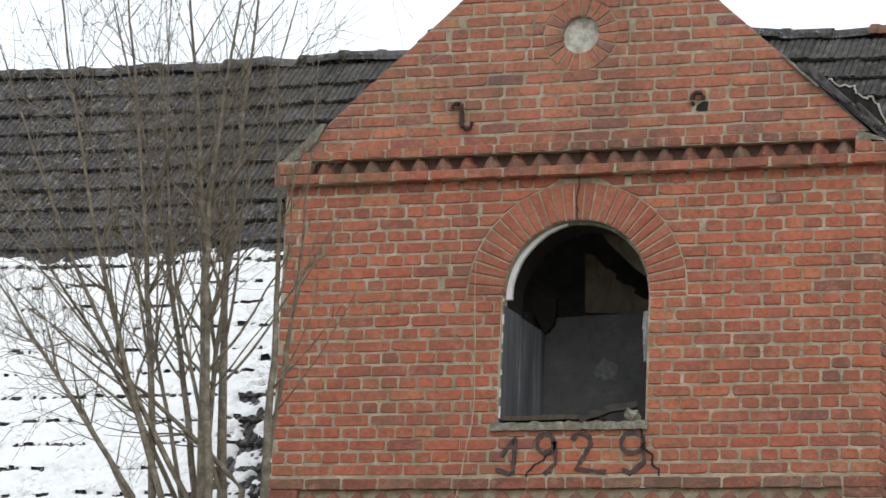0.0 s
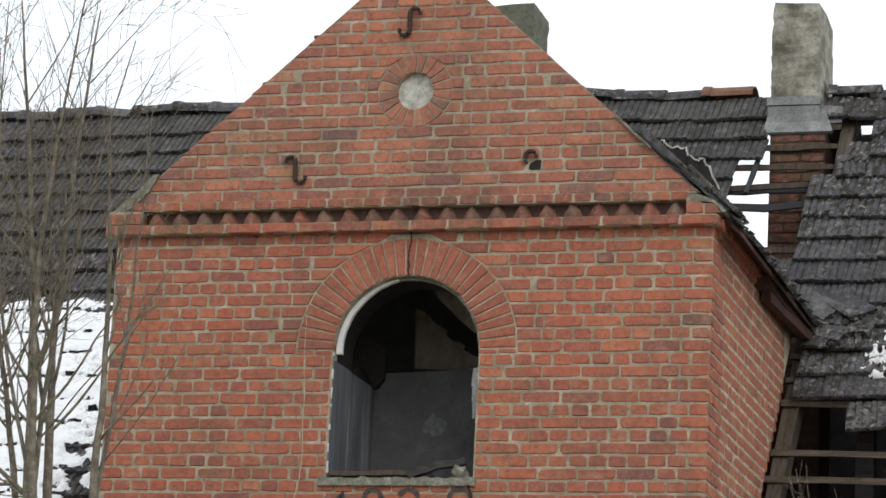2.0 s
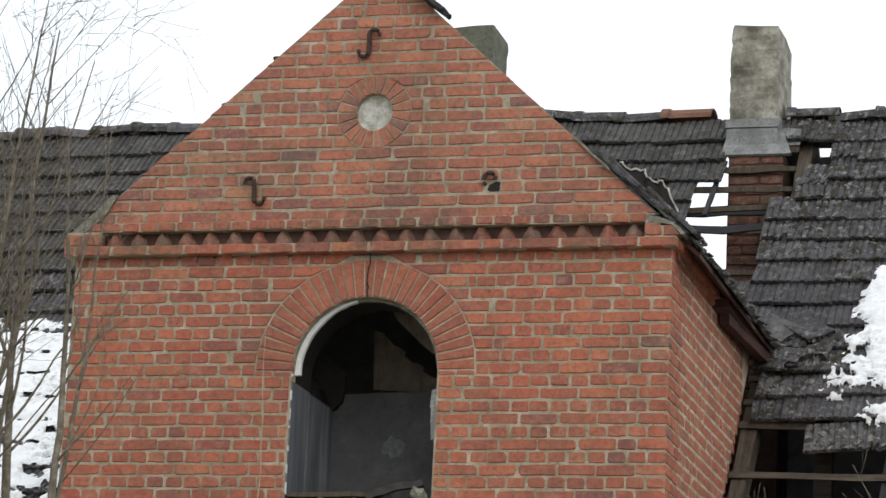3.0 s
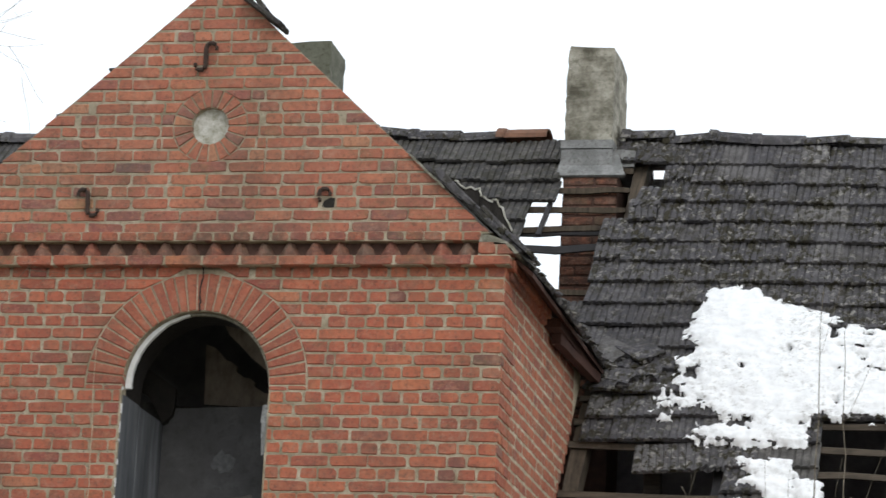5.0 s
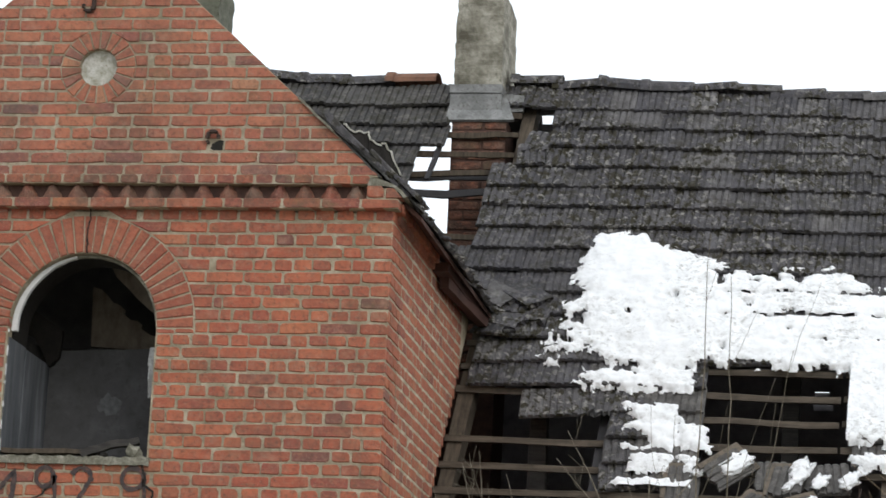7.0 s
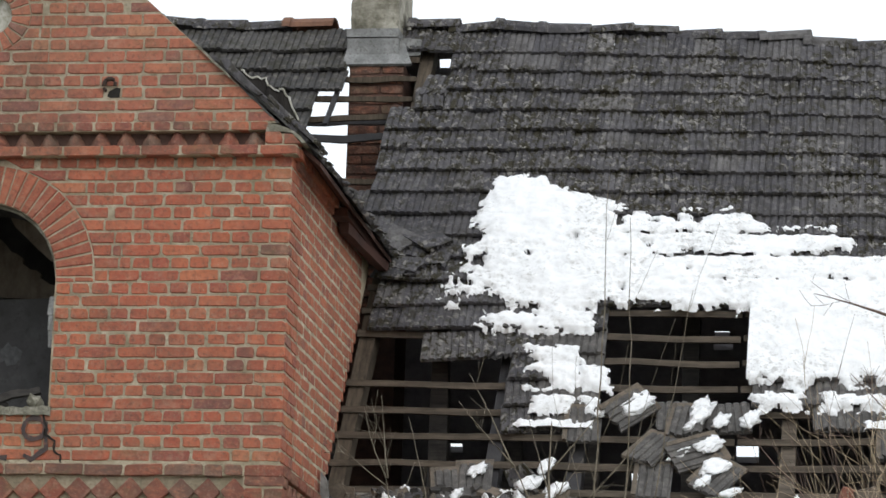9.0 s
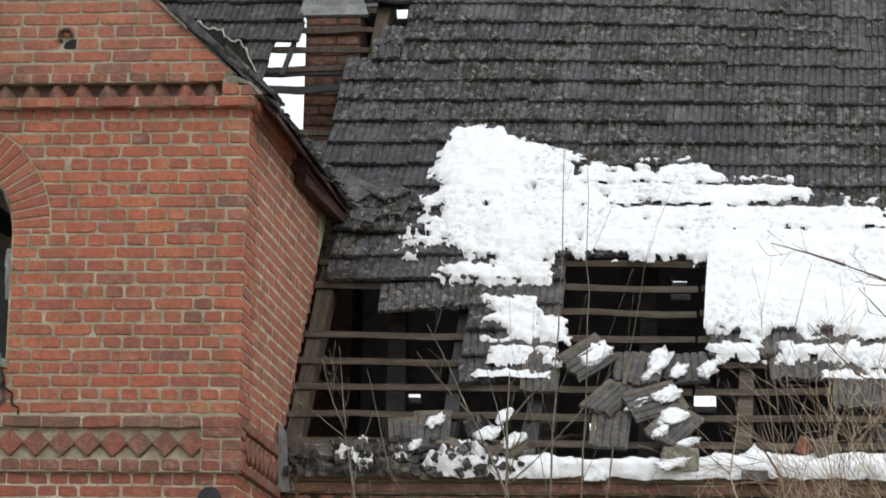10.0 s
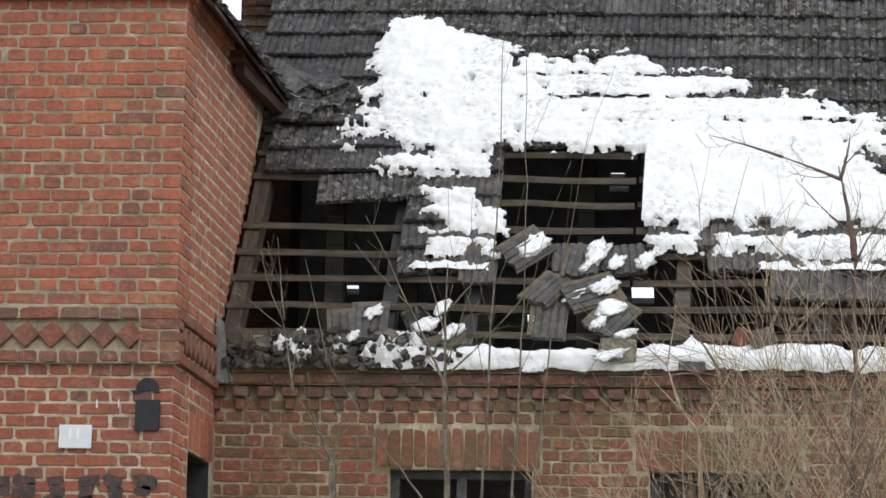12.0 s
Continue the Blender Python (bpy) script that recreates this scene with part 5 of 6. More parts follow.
def jag(pts, step=0.02, amp=0.006):
    out = []
    for (xa, za), (xb, zb) in zip(pts, pts[1:]):
        n = max(1, int(math.hypot(xb - xa, zb - za) / step))
        out += [(xa + (xb - xa) * i / n + rng.uniform(-amp, amp), za + (zb - za) * i / n + rng.uniform(-amp, amp)) for i in range(n)]
    return out + [pts[-1]]


ribbon(jag([(-1.912, 0.02), (-1.9, -0.05), (-1.915, -0.14), (-1.905, -0.27)]), 0.009, -0.006, M_CRACK, "crack", wall_front, label="dark crack over the arch")
ribbon(jag([(-1.46, -1.58), (-1.43, -1.66), (-1.44, -1.7), (-1.38, -1.73), (-1.38, -1.8), (-1.34, -1.82), (-1.33, -1.9)]), 0.014, -0.007, M_CRACK, "crack", wall_front, label="dark stepped crack below the sill")
ribbon(jag([(-2.02, -1.7), (-2.06, -1.76), (-2.13, -1.8), (-2.17, -1.84), (-2.2, -1.92)]), 0.012, -0.007, M_CRACK, "crack", wall_front, label="dark stepped crack below the sill")

def arc_pts(cx, cz, rx, rz, a0, a1, n=14):
    return [(cx + rx * math.cos(radians(a0 + (a1 - a0) * i / n)), cz + rz * math.sin(radians(a0 + (a1 - a0) * i / n))) for i in range(n + 1)]


spray = thing("sprayed_year", (-1.9, 0, -1.85), "the number 1929 sprayed in faded black on brick", "graffiti")
gz = -1.72
DIG = [
    [[(-2.34, gz - 0.02), (-2.25, gz + 0.1), (-2.26, gz - 0.13)], [(-2.37, gz - 0.1), (-2.27, gz - 0.13)]],
    [arc_pts(-2.06, gz + 0.06, 0.055, 0.06, 0, 360), [(-2.0, gz + 0.07), (-1.99, gz - 0.06), (-2.06, gz - 0.13)]],
    [arc_pts(-1.83, gz + 0.06, 0.06, 0.06, 160, -20), [(-1.775, gz + 0.04), (-1.86, gz - 0.1), (-1.67, gz - 0.12)]],
    [arc_pts(-1.51, gz + 0.06, 0.07, 0.065, 0, 360), [(-1.44, gz + 0.06), (-1.43, gz - 0.06), (-1.52, gz - 0.13), (-1.57, gz - 0.1)]],
]
for d in DIG:
    for st in d:
        ribbon(jag(st, 0.03, 0.003), 0.03, -0.0065, M_SPRAY, "stroke", spray)

tag = thing("sprayed_marks", (-0.6, 0, -3.0), "unreadable black sprayed marks on brick", "graffiti")
marks = random.Random(12)
for i in range(6):
    x = -1.1 + i * 0.175 + marks.uniform(-0.02, 0.02)
    for z in (-2.9, -2.965, -3.03):
        long = marks.uniform(0.07, 0.15)
        x0 = x + marks.uniform(0, 0.15 - long)
        ribbon(jag([(x0, z + marks.uniform(-0.01, 0.01)), (x0 + long, z + marks.uniform(-0.012, 0.012))], 0.025, 0.006), marks.uniform(0.05, 0.075), -0.0065 - 0.0004 * i, M_SPRAY, "stroke", tag)

plate = thing("number_plate", (-0.58, 0, -2.71), "small white enamel house plate with faint marks", "sign")
bm = bmesh.new()
box(bm, -0.672, -0.476, -0.024, -0.012, -2.712, -2.572, 0.001)
bmesh.ops.bevel(bm, geom=bm.edges[:], offset=0.003, segments=2, affect="EDGES")
part("panel", bm, M_ENAMEL, plate)
bm = bmesh.new()
box(bm, -0.61, -0.598, -0.0262, -0.0245, -2.655, -2.595)
part("faint_bar", bm, M_ENAMEL_MARK, plate, "faint pale bar")
bm = bmesh.new()
box(bm, -0.565, -0.553, -0.0262, -0.0245, -2.655, -2.595)
part("faint_bar", bm, M_ENAMEL_MARK, plate, "faint pale bar")

bx = thing("wall_box", (-0.15, 0, -2.6), "flat black steel box with a curled black mark above", "box")
bm = bmesh.new()
box(bm, -0.222, -0.076, -0.02, -0.004, -2.603, -2.42)
bmesh.ops.bevel(bm, geom=bm.edges[:], offset=0.004, segments=2, affect="EDGES")
part("case", bm, M_BLACK, bx)
# thin black plate standing for the dark mark on the wall above the box
bm = bmesh.new()
prism(bm, [(-0.155 + 0.07 * math.cos(a), -2.362 + 0.072 * math.sin(a)) for a in [math.pi * i / 12 for i in range(13)]] + [(-0.255, -2.364), (-0.24, -2.384), (-0.18, -2.372), (-0.15, -2.358), (-0.12, -2.372), (-0.085, -2.378)], -0.012, -0.004)
part("bracket", bm, M_BLACK, bx, "flat black curled mark")
bm = bmesh.new()
for x in (-0.46, -0.33):
    box(bm, x, x + 0.008, -0.008, -0.003, -2.47, -2.42, 0.001)
part("paint_tick", bm, M_WHITE, wall_low, "two short white paint ticks")

# ---------- main house: brick wall under the eave ----------
WY = WALL_Y
WIN = [(1.12, 2.01), (2.74, 3.62)]
bm = bmesh.new()
TOPW = -2.06
xs = [0.0, WIN[0][0], WIN[0][1], WIN[1][0], WIN[1][1], 5.4]
for i in range(5):
    box(bm, xs[i], xs[i + 1], WY + BACK, WY + 0.36, -2.68 if i in (1, 3) else LOW, TOPW)
for a, b in WIN:
    box(bm, a, b, WY + BACK, WY + 0.36, LOW, -3.75)
wall_main = structure("wall_main", bm, M_MORTAR_OLD, "old brown brick wall of the main house with windows", "wall")
mb = Bond(wall_main, M_BRICK_MAIN, Matrix.Translation((0, WY, 0)), own=300)
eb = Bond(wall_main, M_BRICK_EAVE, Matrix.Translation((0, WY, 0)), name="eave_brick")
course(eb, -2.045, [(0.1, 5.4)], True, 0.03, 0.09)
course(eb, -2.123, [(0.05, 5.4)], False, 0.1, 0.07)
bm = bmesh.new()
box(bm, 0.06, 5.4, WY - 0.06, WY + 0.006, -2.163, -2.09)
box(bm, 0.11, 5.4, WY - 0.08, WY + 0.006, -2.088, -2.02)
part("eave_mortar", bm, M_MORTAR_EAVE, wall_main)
for i in range(-1, 34):
    x = 0.12 + i * 0.157
    eb.add(x, x + 0.105, -2.205, 0.05)
    mb.add(x + 0.11, x + 0.152, -2.205, -0.02)
    eb.add(x + 0.02, x + 0.075, -2.283, 0.028)
    mb.add(x + 0.08, x + 0.172, -2.283, -0.002)
for k in range(9):
    zc = -2.36 - 0.0762 * k
    spans = [(0.0, 5.4)]
    for a, b in WIN:
        if -2.7 < zc < -2.41:
            spans = minus(spans, a - 0.1, b + 0.06)
        elif zc < -2.7:
            spans = minus(spans, a, b)
    course(mb, zc, spans, k % 2 == 0, 0.0 if k % 2 else 0.065)
mb.items.sort(key=lambda it: it[1].translation.x)
mb.finish()
eb.finish()
sold = Bond(wall_main, M_BRICK_MAIN, Matrix.Translation((0, WY, 0)), name="lintel_brick")
for a, b in WIN:
    n = 13
    for i in range(n):
        u = a - 0.09 + (b - a + 0.14) * i / n
        sold.add(u + 0.004, u + (b - a + 0.14) / n - 0.004, -2.555, 0.004, 0.24)
sold.finish()
for k, (a, b) in enumerate(WIN):
    w = tagged(thing("window", (a, WY + 0.1, -3.75), "dark broken window with a greyed timber frame", "window", "windows of the main house"))
    for nm, q in (("jamb", (a, a + 0.05, -3.75, -2.68)), ("jamb", (b - 0.05, b, -3.75, -2.68)), ("head", (a + 0.05, b - 0.05, -2.73, -2.685)), ("mullion", ((a + b) / 2 - 0.03, (a + b) / 2 + 0.03, -3.75, -2.73))):
        bm = bmesh.new()
        box(bm, q[0], q[1], WY + 0.1, WY + 0.16, q[2], q[3], 0.002)
        part(nm, bm, M_OLD_TIMBER, w)
bm = bmesh.new()
box(bm, -10.4, XL - 0.02, WY, WY + 0.36, LOW, TOPW)
structure("wall_main_left", bm, M_BRICK_MAIN, "brown brick wall of the main house", "wall")
bm = bmesh.new()
prism(bm, [(0.015, -1.72), (0.06, -1.78), (0.1, -2.16), (0.015, -2.16)], 1.2, 1.235)
tagged(part("lead_flashing", bm, M_ZINC), "bent grey lead flashing in the roof corner", "flashing")

# ---------- loose tiles on the broken part of the roof ----------
LOOSE = [(0.97, 0.3, 0.04, 0.1, 0.0), (2.1, 0.31, -0.02, 0.1, 0.05), (2.07, 0.6, -0.5, 0.2, -0.1),
         (2.28, 0.88, -0.1, 0.15, -0.1), (2.35, 0.56, -1.05, 0.2, 0.25), (2.49, 0.34, -0.52, 0.15, 0.1), (1.9, 0.98, -0.75, 0.1, 0.3), (3.6, 0.7, 0.0, 0.0, 0.0), (3.81, 0.7, 0.02, 0.0, 0.0),
         (1.62, 0.86, 0.0, 0.0, 0.0), (0.26, 2.58, 1.15, 0.1, 0.1), (0.45, 2.6, -0.12, 0.12, -0.1), (0.37, 2.84, 0.75, 0.2, 0.1), (0.17, 2.84, 0.9, 0.12, 0.0), (0.2, 2.46, 1.3, 0.15, 0.2), (0.83, 0.24, 0.15, 0.15, 0.05)]
for i, (x, s, turn_by, tip, tilt) in enumerate(LOOSE):
    ob = new("loose_tile", TILES_LOOSE[i % 4] if s < 1.5 else TILES_SLATE[i % 3])
    m = roof_turn(x, s, 0.05 + 0.1 * max(tip, abs(tilt)))
    m.translation.z += Z0
    ob.matrix_basis = m @ Euler((-tip * 0.6, tilt, turn_by)).to_matrix().to_4x4() @ Matrix.Translation((0, -0.18, 0)) @ Matrix.Rotation(math.pi if s > 2 else 0, 4, "Y")
    tagged(ob, "loose ribbed tile slid onto the battens" if s < 1.5 else "slipped ribbed tile beside the snow", "roof tile", "loose roof tiles")


def chunk(name, label, x, s, up, size, turn_by, mat):
    """A squarish block with chipped corners."""
    b = bmesh.new()
    bmesh.ops.create_cube(b, size=1.0)
    bmesh.ops.subdivide_edges(b, edges=b.edges[:], cuts=2, use_grid_fill=True)
    for v in b.verts:
        far = sum(abs(c) > 0.4 for c in v.co)
        k = (1, 1, 0.97, 0.86)[far] + 0.12 * noise.noise(v.co * 3 + Vector((x * 7, s, 0)))
        q = Vector((v.co.x * size[0], v.co.y * size[1], v.co.z * size[2])) * k
        v.co = Euler((0.1, turn_by, 0.15)).to_matrix() @ q + on_roof(x, s, up)
    return tagged(part(name, b, mat), label, "rubble", "rubble")


chunk("concrete_block", "grey concrete block lying in the eave snow", 2.54, 0.05, 0.06, (0.23, 0.13, 0.15), 0.03, M_CONCRETE)
chunk("concrete_block", "small grey block on the eave", 3.0, -0.08, 0.05, (0.16, 0.1, 0.06), 0.02, M_TILE_BARE)
chunk("brick_chunk", "dark red chunk of broken brickwork", 3.3, 0.2, 0.04, (0.1, 0.12, 0.11), 0.3, M_BRICK_TOOTH)
chunk("brick_chunk", "grey-brown chunk of broken tile", 3.42, 0.18, 0.05, (0.15, 0.14, 0.12), -0.3, M_TILE_HEAD)
chunk("brick_chunk", "brown chunk of broken tile", 1.42, 0.14, 0.06, (0.2, 0.1, 0.06), -0.2, M_TILE_HEAD)


def flake(x, s, up, size, r):
    """A flat, angular splinter of a tile."""
    b = bmesh.new()
    n = r.choice((4, 5, 5, 6))
    ring = [(math.cos(k * math.tau / n + r.uniform(-0.35, 0.35)) * size * r.uniform(0.7, 1.25), math.sin(k * math.tau / n + r.uniform(-0.3, 0.3)) * size * r.uniform(0.55, 0.95)) for k in range(n)]
    prism(b, ring, -0.012, 0.012)
    turn_by = Euler((r.uniform(-1.2, 0.6), r.uniform(-0.7, 0.7), r.uniform(-0.8, 0.8))).to_matrix()
    for v in b.verts:
        v.co = turn_by @ v.co + on_roof(x, s, up)
    return tagged(part("tile_fragment", b, r.choice((M_TILE_BARE, M_TILE, M_CHAR, M_CHAR, M_TILE_HEAD))), "broken tile fragment on the eave", "rubble", "rubble")


def rough(x, s, k):
    return noise.fractal((x * k, s * k, 4.1), 1.0, 2.0, 4)


def heap_height(x, s):
    """How far the debris stands over the eave."""
    edge = min(1, max(0, (x - 0.06) / 0.12)) * min(1, max(0, (1.62 - x) / 0.2)) * min(1, max(0, (s + 0.05) / 0.03)) * min(1, max(0, (0.27 - s) / 0.1))
    return edge * max(0.0, 0.045 + 0.07 * rough(x, s, 6) + 0.06 * rough(x + 3, s, 16) + 0.025 * rough(x + 7, s, 40))


bm = bmesh.new()
rows = [[bm.verts.new(on_roof(0.06 + 0.012 * i + 0.006 * rough(i, j, 0.7), -0.045 + 0.012 * j, heap_height(0.06 + 0.012 * i, -0.045 + 0.012 * j) - 0.022 + 0.012 * rough(i, j, 0.45))) for i in range(131)] for j in range(28)]
for p, q in zip(rows, rows[1:]):
    for i in range(130):
        bm.faces.new((p[i], p[i + 1], q[i + 1], q[i]))
tagged(part("debris", bm, M_DEBRIS), "dark crumbled mortar and tile debris on the eave", "debris", kind="stuff")
heap = random.Random(77)
for x, s, size in ((1.25, 0.34, 0.13), (1.1, 0.18, 0.1), (0.82, 0.14, 0.1), (0.6, 0.1, 0.09), (1.5, 0.12, 0.1), (0.16, 0.16, 0.09), (0.3, 0.06, 0.08)):
    flake(x, s, 0.07, size, heap)
for i in range(190):
    x = 0.08 + heap.random() ** 1.2 * 1.5
    s = heap.uniform(-0.055, 0.24) * (1.0 if x > 0.4 else 0.8)
    flake(x, s, heap_height(x, s) + heap.uniform(-0.005, 0.02), heap.uniform(0.014, 0.045), heap)

# ---------- snow ----------
TOP = [(0.4, 2.6), (0.55, 3.1), (0.72, 3.3), (0.78, 3.62), (1.0, 3.6), (1.36, 3.42), (1.79, 3.2), (2.2, 3.2), (2.6, 3.2), (2.75, 3.0), (3.15, 3.0), (3.35, 2.8), (3.85, 2.7), (4.0, 2.47), (5.4, 2.35)]
LEFT = [(1.9, 0.6), (2.4, 0.58), (2.8, 0.66), (3.1, 0.68), (3.7, 0.78)]


SPECKS = [(1.4, 2.85, 0.025), (1.9, 2.77, 0.045), (2.19, 2.71, 0.04), (2.2, 2.47, 0.02), (0.8, 2.12, 0.04), (0.76, 2.56, 0.04), (1.1, 2.64, 0.02), (0.69, 2.85, 0.04),
          (1.7, 3.02, 0.03), (1.72, 3.12, 0.04), (1.94, 3.04, 0.04), (2.07, 3.11, 0.04), (1.76, 2.27, 0.03), (1.9, 2.1, 0.05), (1.68, 2.1, 0.03), (2.23, 3.1, 0.06)]


def fbm(x, s, k):
    return noise.fractal((x * k, s * k, 1.7), 1.0, 2.0, 4)


def block(x, s, x0, x1, s0, s1):
    return min(x - x0, x1 - x, s - s0, s1 - s)


def row_gap(s, x=0.0):
    p = ((s + 0.02 * fbm(x, s, 7)) / GAUGE) % 1.0
    return math.exp(-((p - 0.03) / 0.075) ** 2)


def snow_right(x, s):
    main = min(lerp_table(TOP, x) - s, (x - lerp_table(LEFT, s)) * 0.8)
    low = (2.13 if x < 1.22 else 2.05) if x < 1.62 else (2.12 if x < 2.62 else 1.29)
    main = min(main, s - low + 0.02)
    if x > 3.75:
        main = min(main, 0.16 - (x - 3.75) * 0.25 + 0.1 * fbm(x, s, 3))
    small = max(block(x, s, 0.8, 1.22, 1.82, 2.04), block(x, s, 1.18, 1.62, 1.8, 2.06), block(x, s, 1.18, 1.54, 1.18, 1.68), block(x, s, 1.25, 1.55, 0.92, 1.19),
                block(x + (s - 1.3) * 0.25, s, 1.57, 1.76, 1.15, 1.46), block(x, s, 1.55, 1.71, 0.92, 1.15), block(x, s, 1.17, 1.7, 0.735, 0.91) + 0.01,
                block(x, s, 2.68, 3.02, 1.0, 1.18), block(x, s, 3.12, 3.7, 1.0, 1.17), block(x, s, 3.6, 4.4, 0.93, 1.18), block(x, s, 3.38, 5.0, 0.76, 0.9))
    fine = 0.05 * fbm(x, s, 19) + 0.022 * fbm(x, s, 48)
    v = max(min(main, 0.2) + 0.08 * fbm(x, s, 5) + fine, small + 0.035 * fbm(x, s, 8) + fine - 0.005)
    upper = min(1, max(0, (s - 2.2) / 0.6)) * min(1, max(0, (x - 1.5) / 0.9))
    v -= row_gap(s, x) * (1.0 * upper * max(0.1, 0.5 + 1.0 * fbm(x, s + 9, 2.6) + 1.1 * fbm(x, s, 10)) + 0.02)
    v -= 0.22 * max(0, 1 - max(abs(x - 0.6) / 0.55, abs(s - 2.25) / 0.9)) * max(0, 0.2 + 1.5 * fbm(x + 4, s, 15) + 1.0 * fbm(x, s, 38))
    v -= 0.16 * max(0, 1 - max(abs(x - 1.3) / 0.2, abs(s - 1.38) / 0.3)) * max(0, 0.25 + 1.5 * fbm(x + 5, s * 1.6, 6))
    if x < 1.75 and s < 1.7:
        v -= 0.07 * math.exp(-((s - 1.17 - 0.03 * fbm(x, s, 6)) / 0.025) ** 2) + 0.08 * math.exp(-((s - 0.925) / 0.018) ** 2)
    far = min(1, max(0, (s - 2.45) / 0.35)) * min(1, max(0, (x - 2.3) / 0.9))
    if far > 0:
        q = ((s + 0.025 * fbm(x, s, 5)) / GAUGE) % 1.0
        v -= far * (0.5 * math.exp(-((q - 0.12) / 0.2) ** 2) * max(0, 0.55 + 1.3 * fbm(x + 7, s, 3)) + 0.06 * max(0, 0.3 + fbm(x, s, 9)))
    for px, ps, w in SPECKS:
        d = math.hypot(x - px, (s - ps) * 0.8)
        if d < 3 * w:
            v -= 0.4 * math.exp(-(d / w) ** 2) * max(0, 0.7 + 1.2 * fbm(x, s, 25))
    return v


def snow_left(x, s):
    v = min(3.12 - s + 0.04, 0.22) + 0.1 * fbm(x, s, 4) + 0.05 * fbm(x, s, 15)
    if s > 2.85:
        v -= 0.12
    v -= row_gap(s, x) * (0.24 + 0.35 * fbm(x, math.floor(s / GAUGE) * 3.1, 2.6) + 0.3 * fbm(x, s, 9) + 0.35 * fbm(x, s, 22))
    corner = -4.95 + 0.25 * fbm(x, s, 3)
    if x > corner and s < 1.75:
        v -= 0.2 + 0.1 * fbm(x, s, 11)
    return v


def snow_eave(x, s):
    v = min(0.155 + 0.03 * math.sin(x * 2.3) + 0.06 * math.exp(-((x - 2.98) / 0.04) ** 2) - s, s + 0.05, (x - 1.15) * 0.5 + 0.1) + 0.05 * fbm(x, s, 5) + 0.012 * fbm(x, s, 19)
    return v


HEAPS = [(0.446, 0.1, 0.1), (0.56, 0.25, 0.06), (0.86, 0.2, 0.08), (0.83, 0.05, 0.07), (1.06, 0.06, 0.17), (1.22, 0.12, 0.16), (0.58, 0.02, 0.08), (0.95, 0.3, 0.07), (0.45, 0.17, 0.06), (1.36, 0.06, 0.1)]


def snow_heap(x, s):
    """Snow caught in the debris."""
    v = max(r - math.hypot(x - cx, (s - cs) * 0.9) for cx, cs, r in HEAPS)
    return v + 0.06 * fbm(x, s, 11) + 0.035 * fbm(x, s, 30) - 0.035


def snow(name, label, fn, x0, x1, s0, s1, step, deep, lift, over=None):
    b = bmesh.new()
    nx, ns = int((x1 - x0) / step), int((s1 - s0) / step)
    grid = {}
    val = {}
    for i in range(nx + 1):
        for j in range(ns + 1):
            x, s = x0 + i * step, s0 + j * step
            val[i, j] = fn(x, s)
    for i in range(nx):
        for j in range(ns):
            cell = ((i, j), (i + 1, j), (i + 1, j + 1), (i, j + 1))
            if max(val[c] for c in cell) <= 0 or sum(val[c] > -0.02 for c in cell) < 3:
                continue
            vs = []
            for c in cell:
                if c not in grid:
                    v = val[c]
                    x, s = x0 + c[0] * step, s0 + c[1] * step
                    h = deep * (1 - math.exp(-max(0, v) * 14)) * (1 + 0.35 * fbm(x, s, 8))
                    p = ((s / GAUGE) % 1.0)
                    base = lift + 0.03 * (1 - p) * (1 - min(1, max(0, v) / 0.1)) + 0.01 + (over(x, s) if over else 0)
                    if v <= 0:
                        gx, gs = (fn(x + 0.006, s) - v) / 0.006, (fn(x, s + 0.006) - v) / 0.006
                        g2 = max(0.05, gx * gx + gs * gs)
                        x += max(-1.2 * step, min(1.2 * step, -v * gx / g2))
                        s += max(-1.2 * step, min(1.2 * step, -v * gs / g2))
                    grid[c] = b.verts.new(on_roof(x, s, base - 0.02 + h if v > 0 else base - 0.03))
                vs.append(grid[c])
            b.faces.new(vs)
    ob = part(name, b, M_SNOW, None, smooth=True)
    return tagged(ob, label, "snow", kind="stuff")


snow("snow_field", "thick white snow lying on the tiles", snow_right, 0.3, 4.6, 0.8, 3.75, 0.016, 0.055, 0.052)
snow("snow_field", "white snow in rows on the tiles", snow_left, -9.4, -4.0, 0.0, 3.35, 0.02, 0.045, 0.05)
snow("snow_ridge", "snow heaped along the eave", snow_eave, 1.0, 5.2, -0.1, 0.36, 0.014, 0.09, 0.0)
snow("snow_patch", "dirty snow caught in the debris on the eave", snow_heap, 0.25, 1.55, -0.06, 0.36, 0.01, 0.04, 0.0, heap_height)
PATCHES = [(2.5, -0.02, 0.1, 0.05), (2.58, 0.16, 0.07, 0.03), (0.99, 0.36, 0.06, 0.05), (0.88, 0.13, 0.04, 0.04), (2.37, 0.95, 0.07, 0.12), (2.3, 0.8, 0.04, 0.04), (2.5, 0.85, 0.05, 0.06), (2.68, 0.87, 0.06, 0.08), (2.25, 0.54, 0.06, 0.05),
           (2.43, 0.62, 0.08, 0.07), (2.47, 0.4, 0.09, 0.07), (2.41, 0.26, 0.05, 0.05), (1.94, 1.02, 0.11, 0.09), (1.73, 0.93, 0.05, 0.04), (1.42, 0.4, 0.045, 0.07), (1.33, 0.24, 0.08, 0.06), (1.5, 0.18, 0.07, 0.06)]
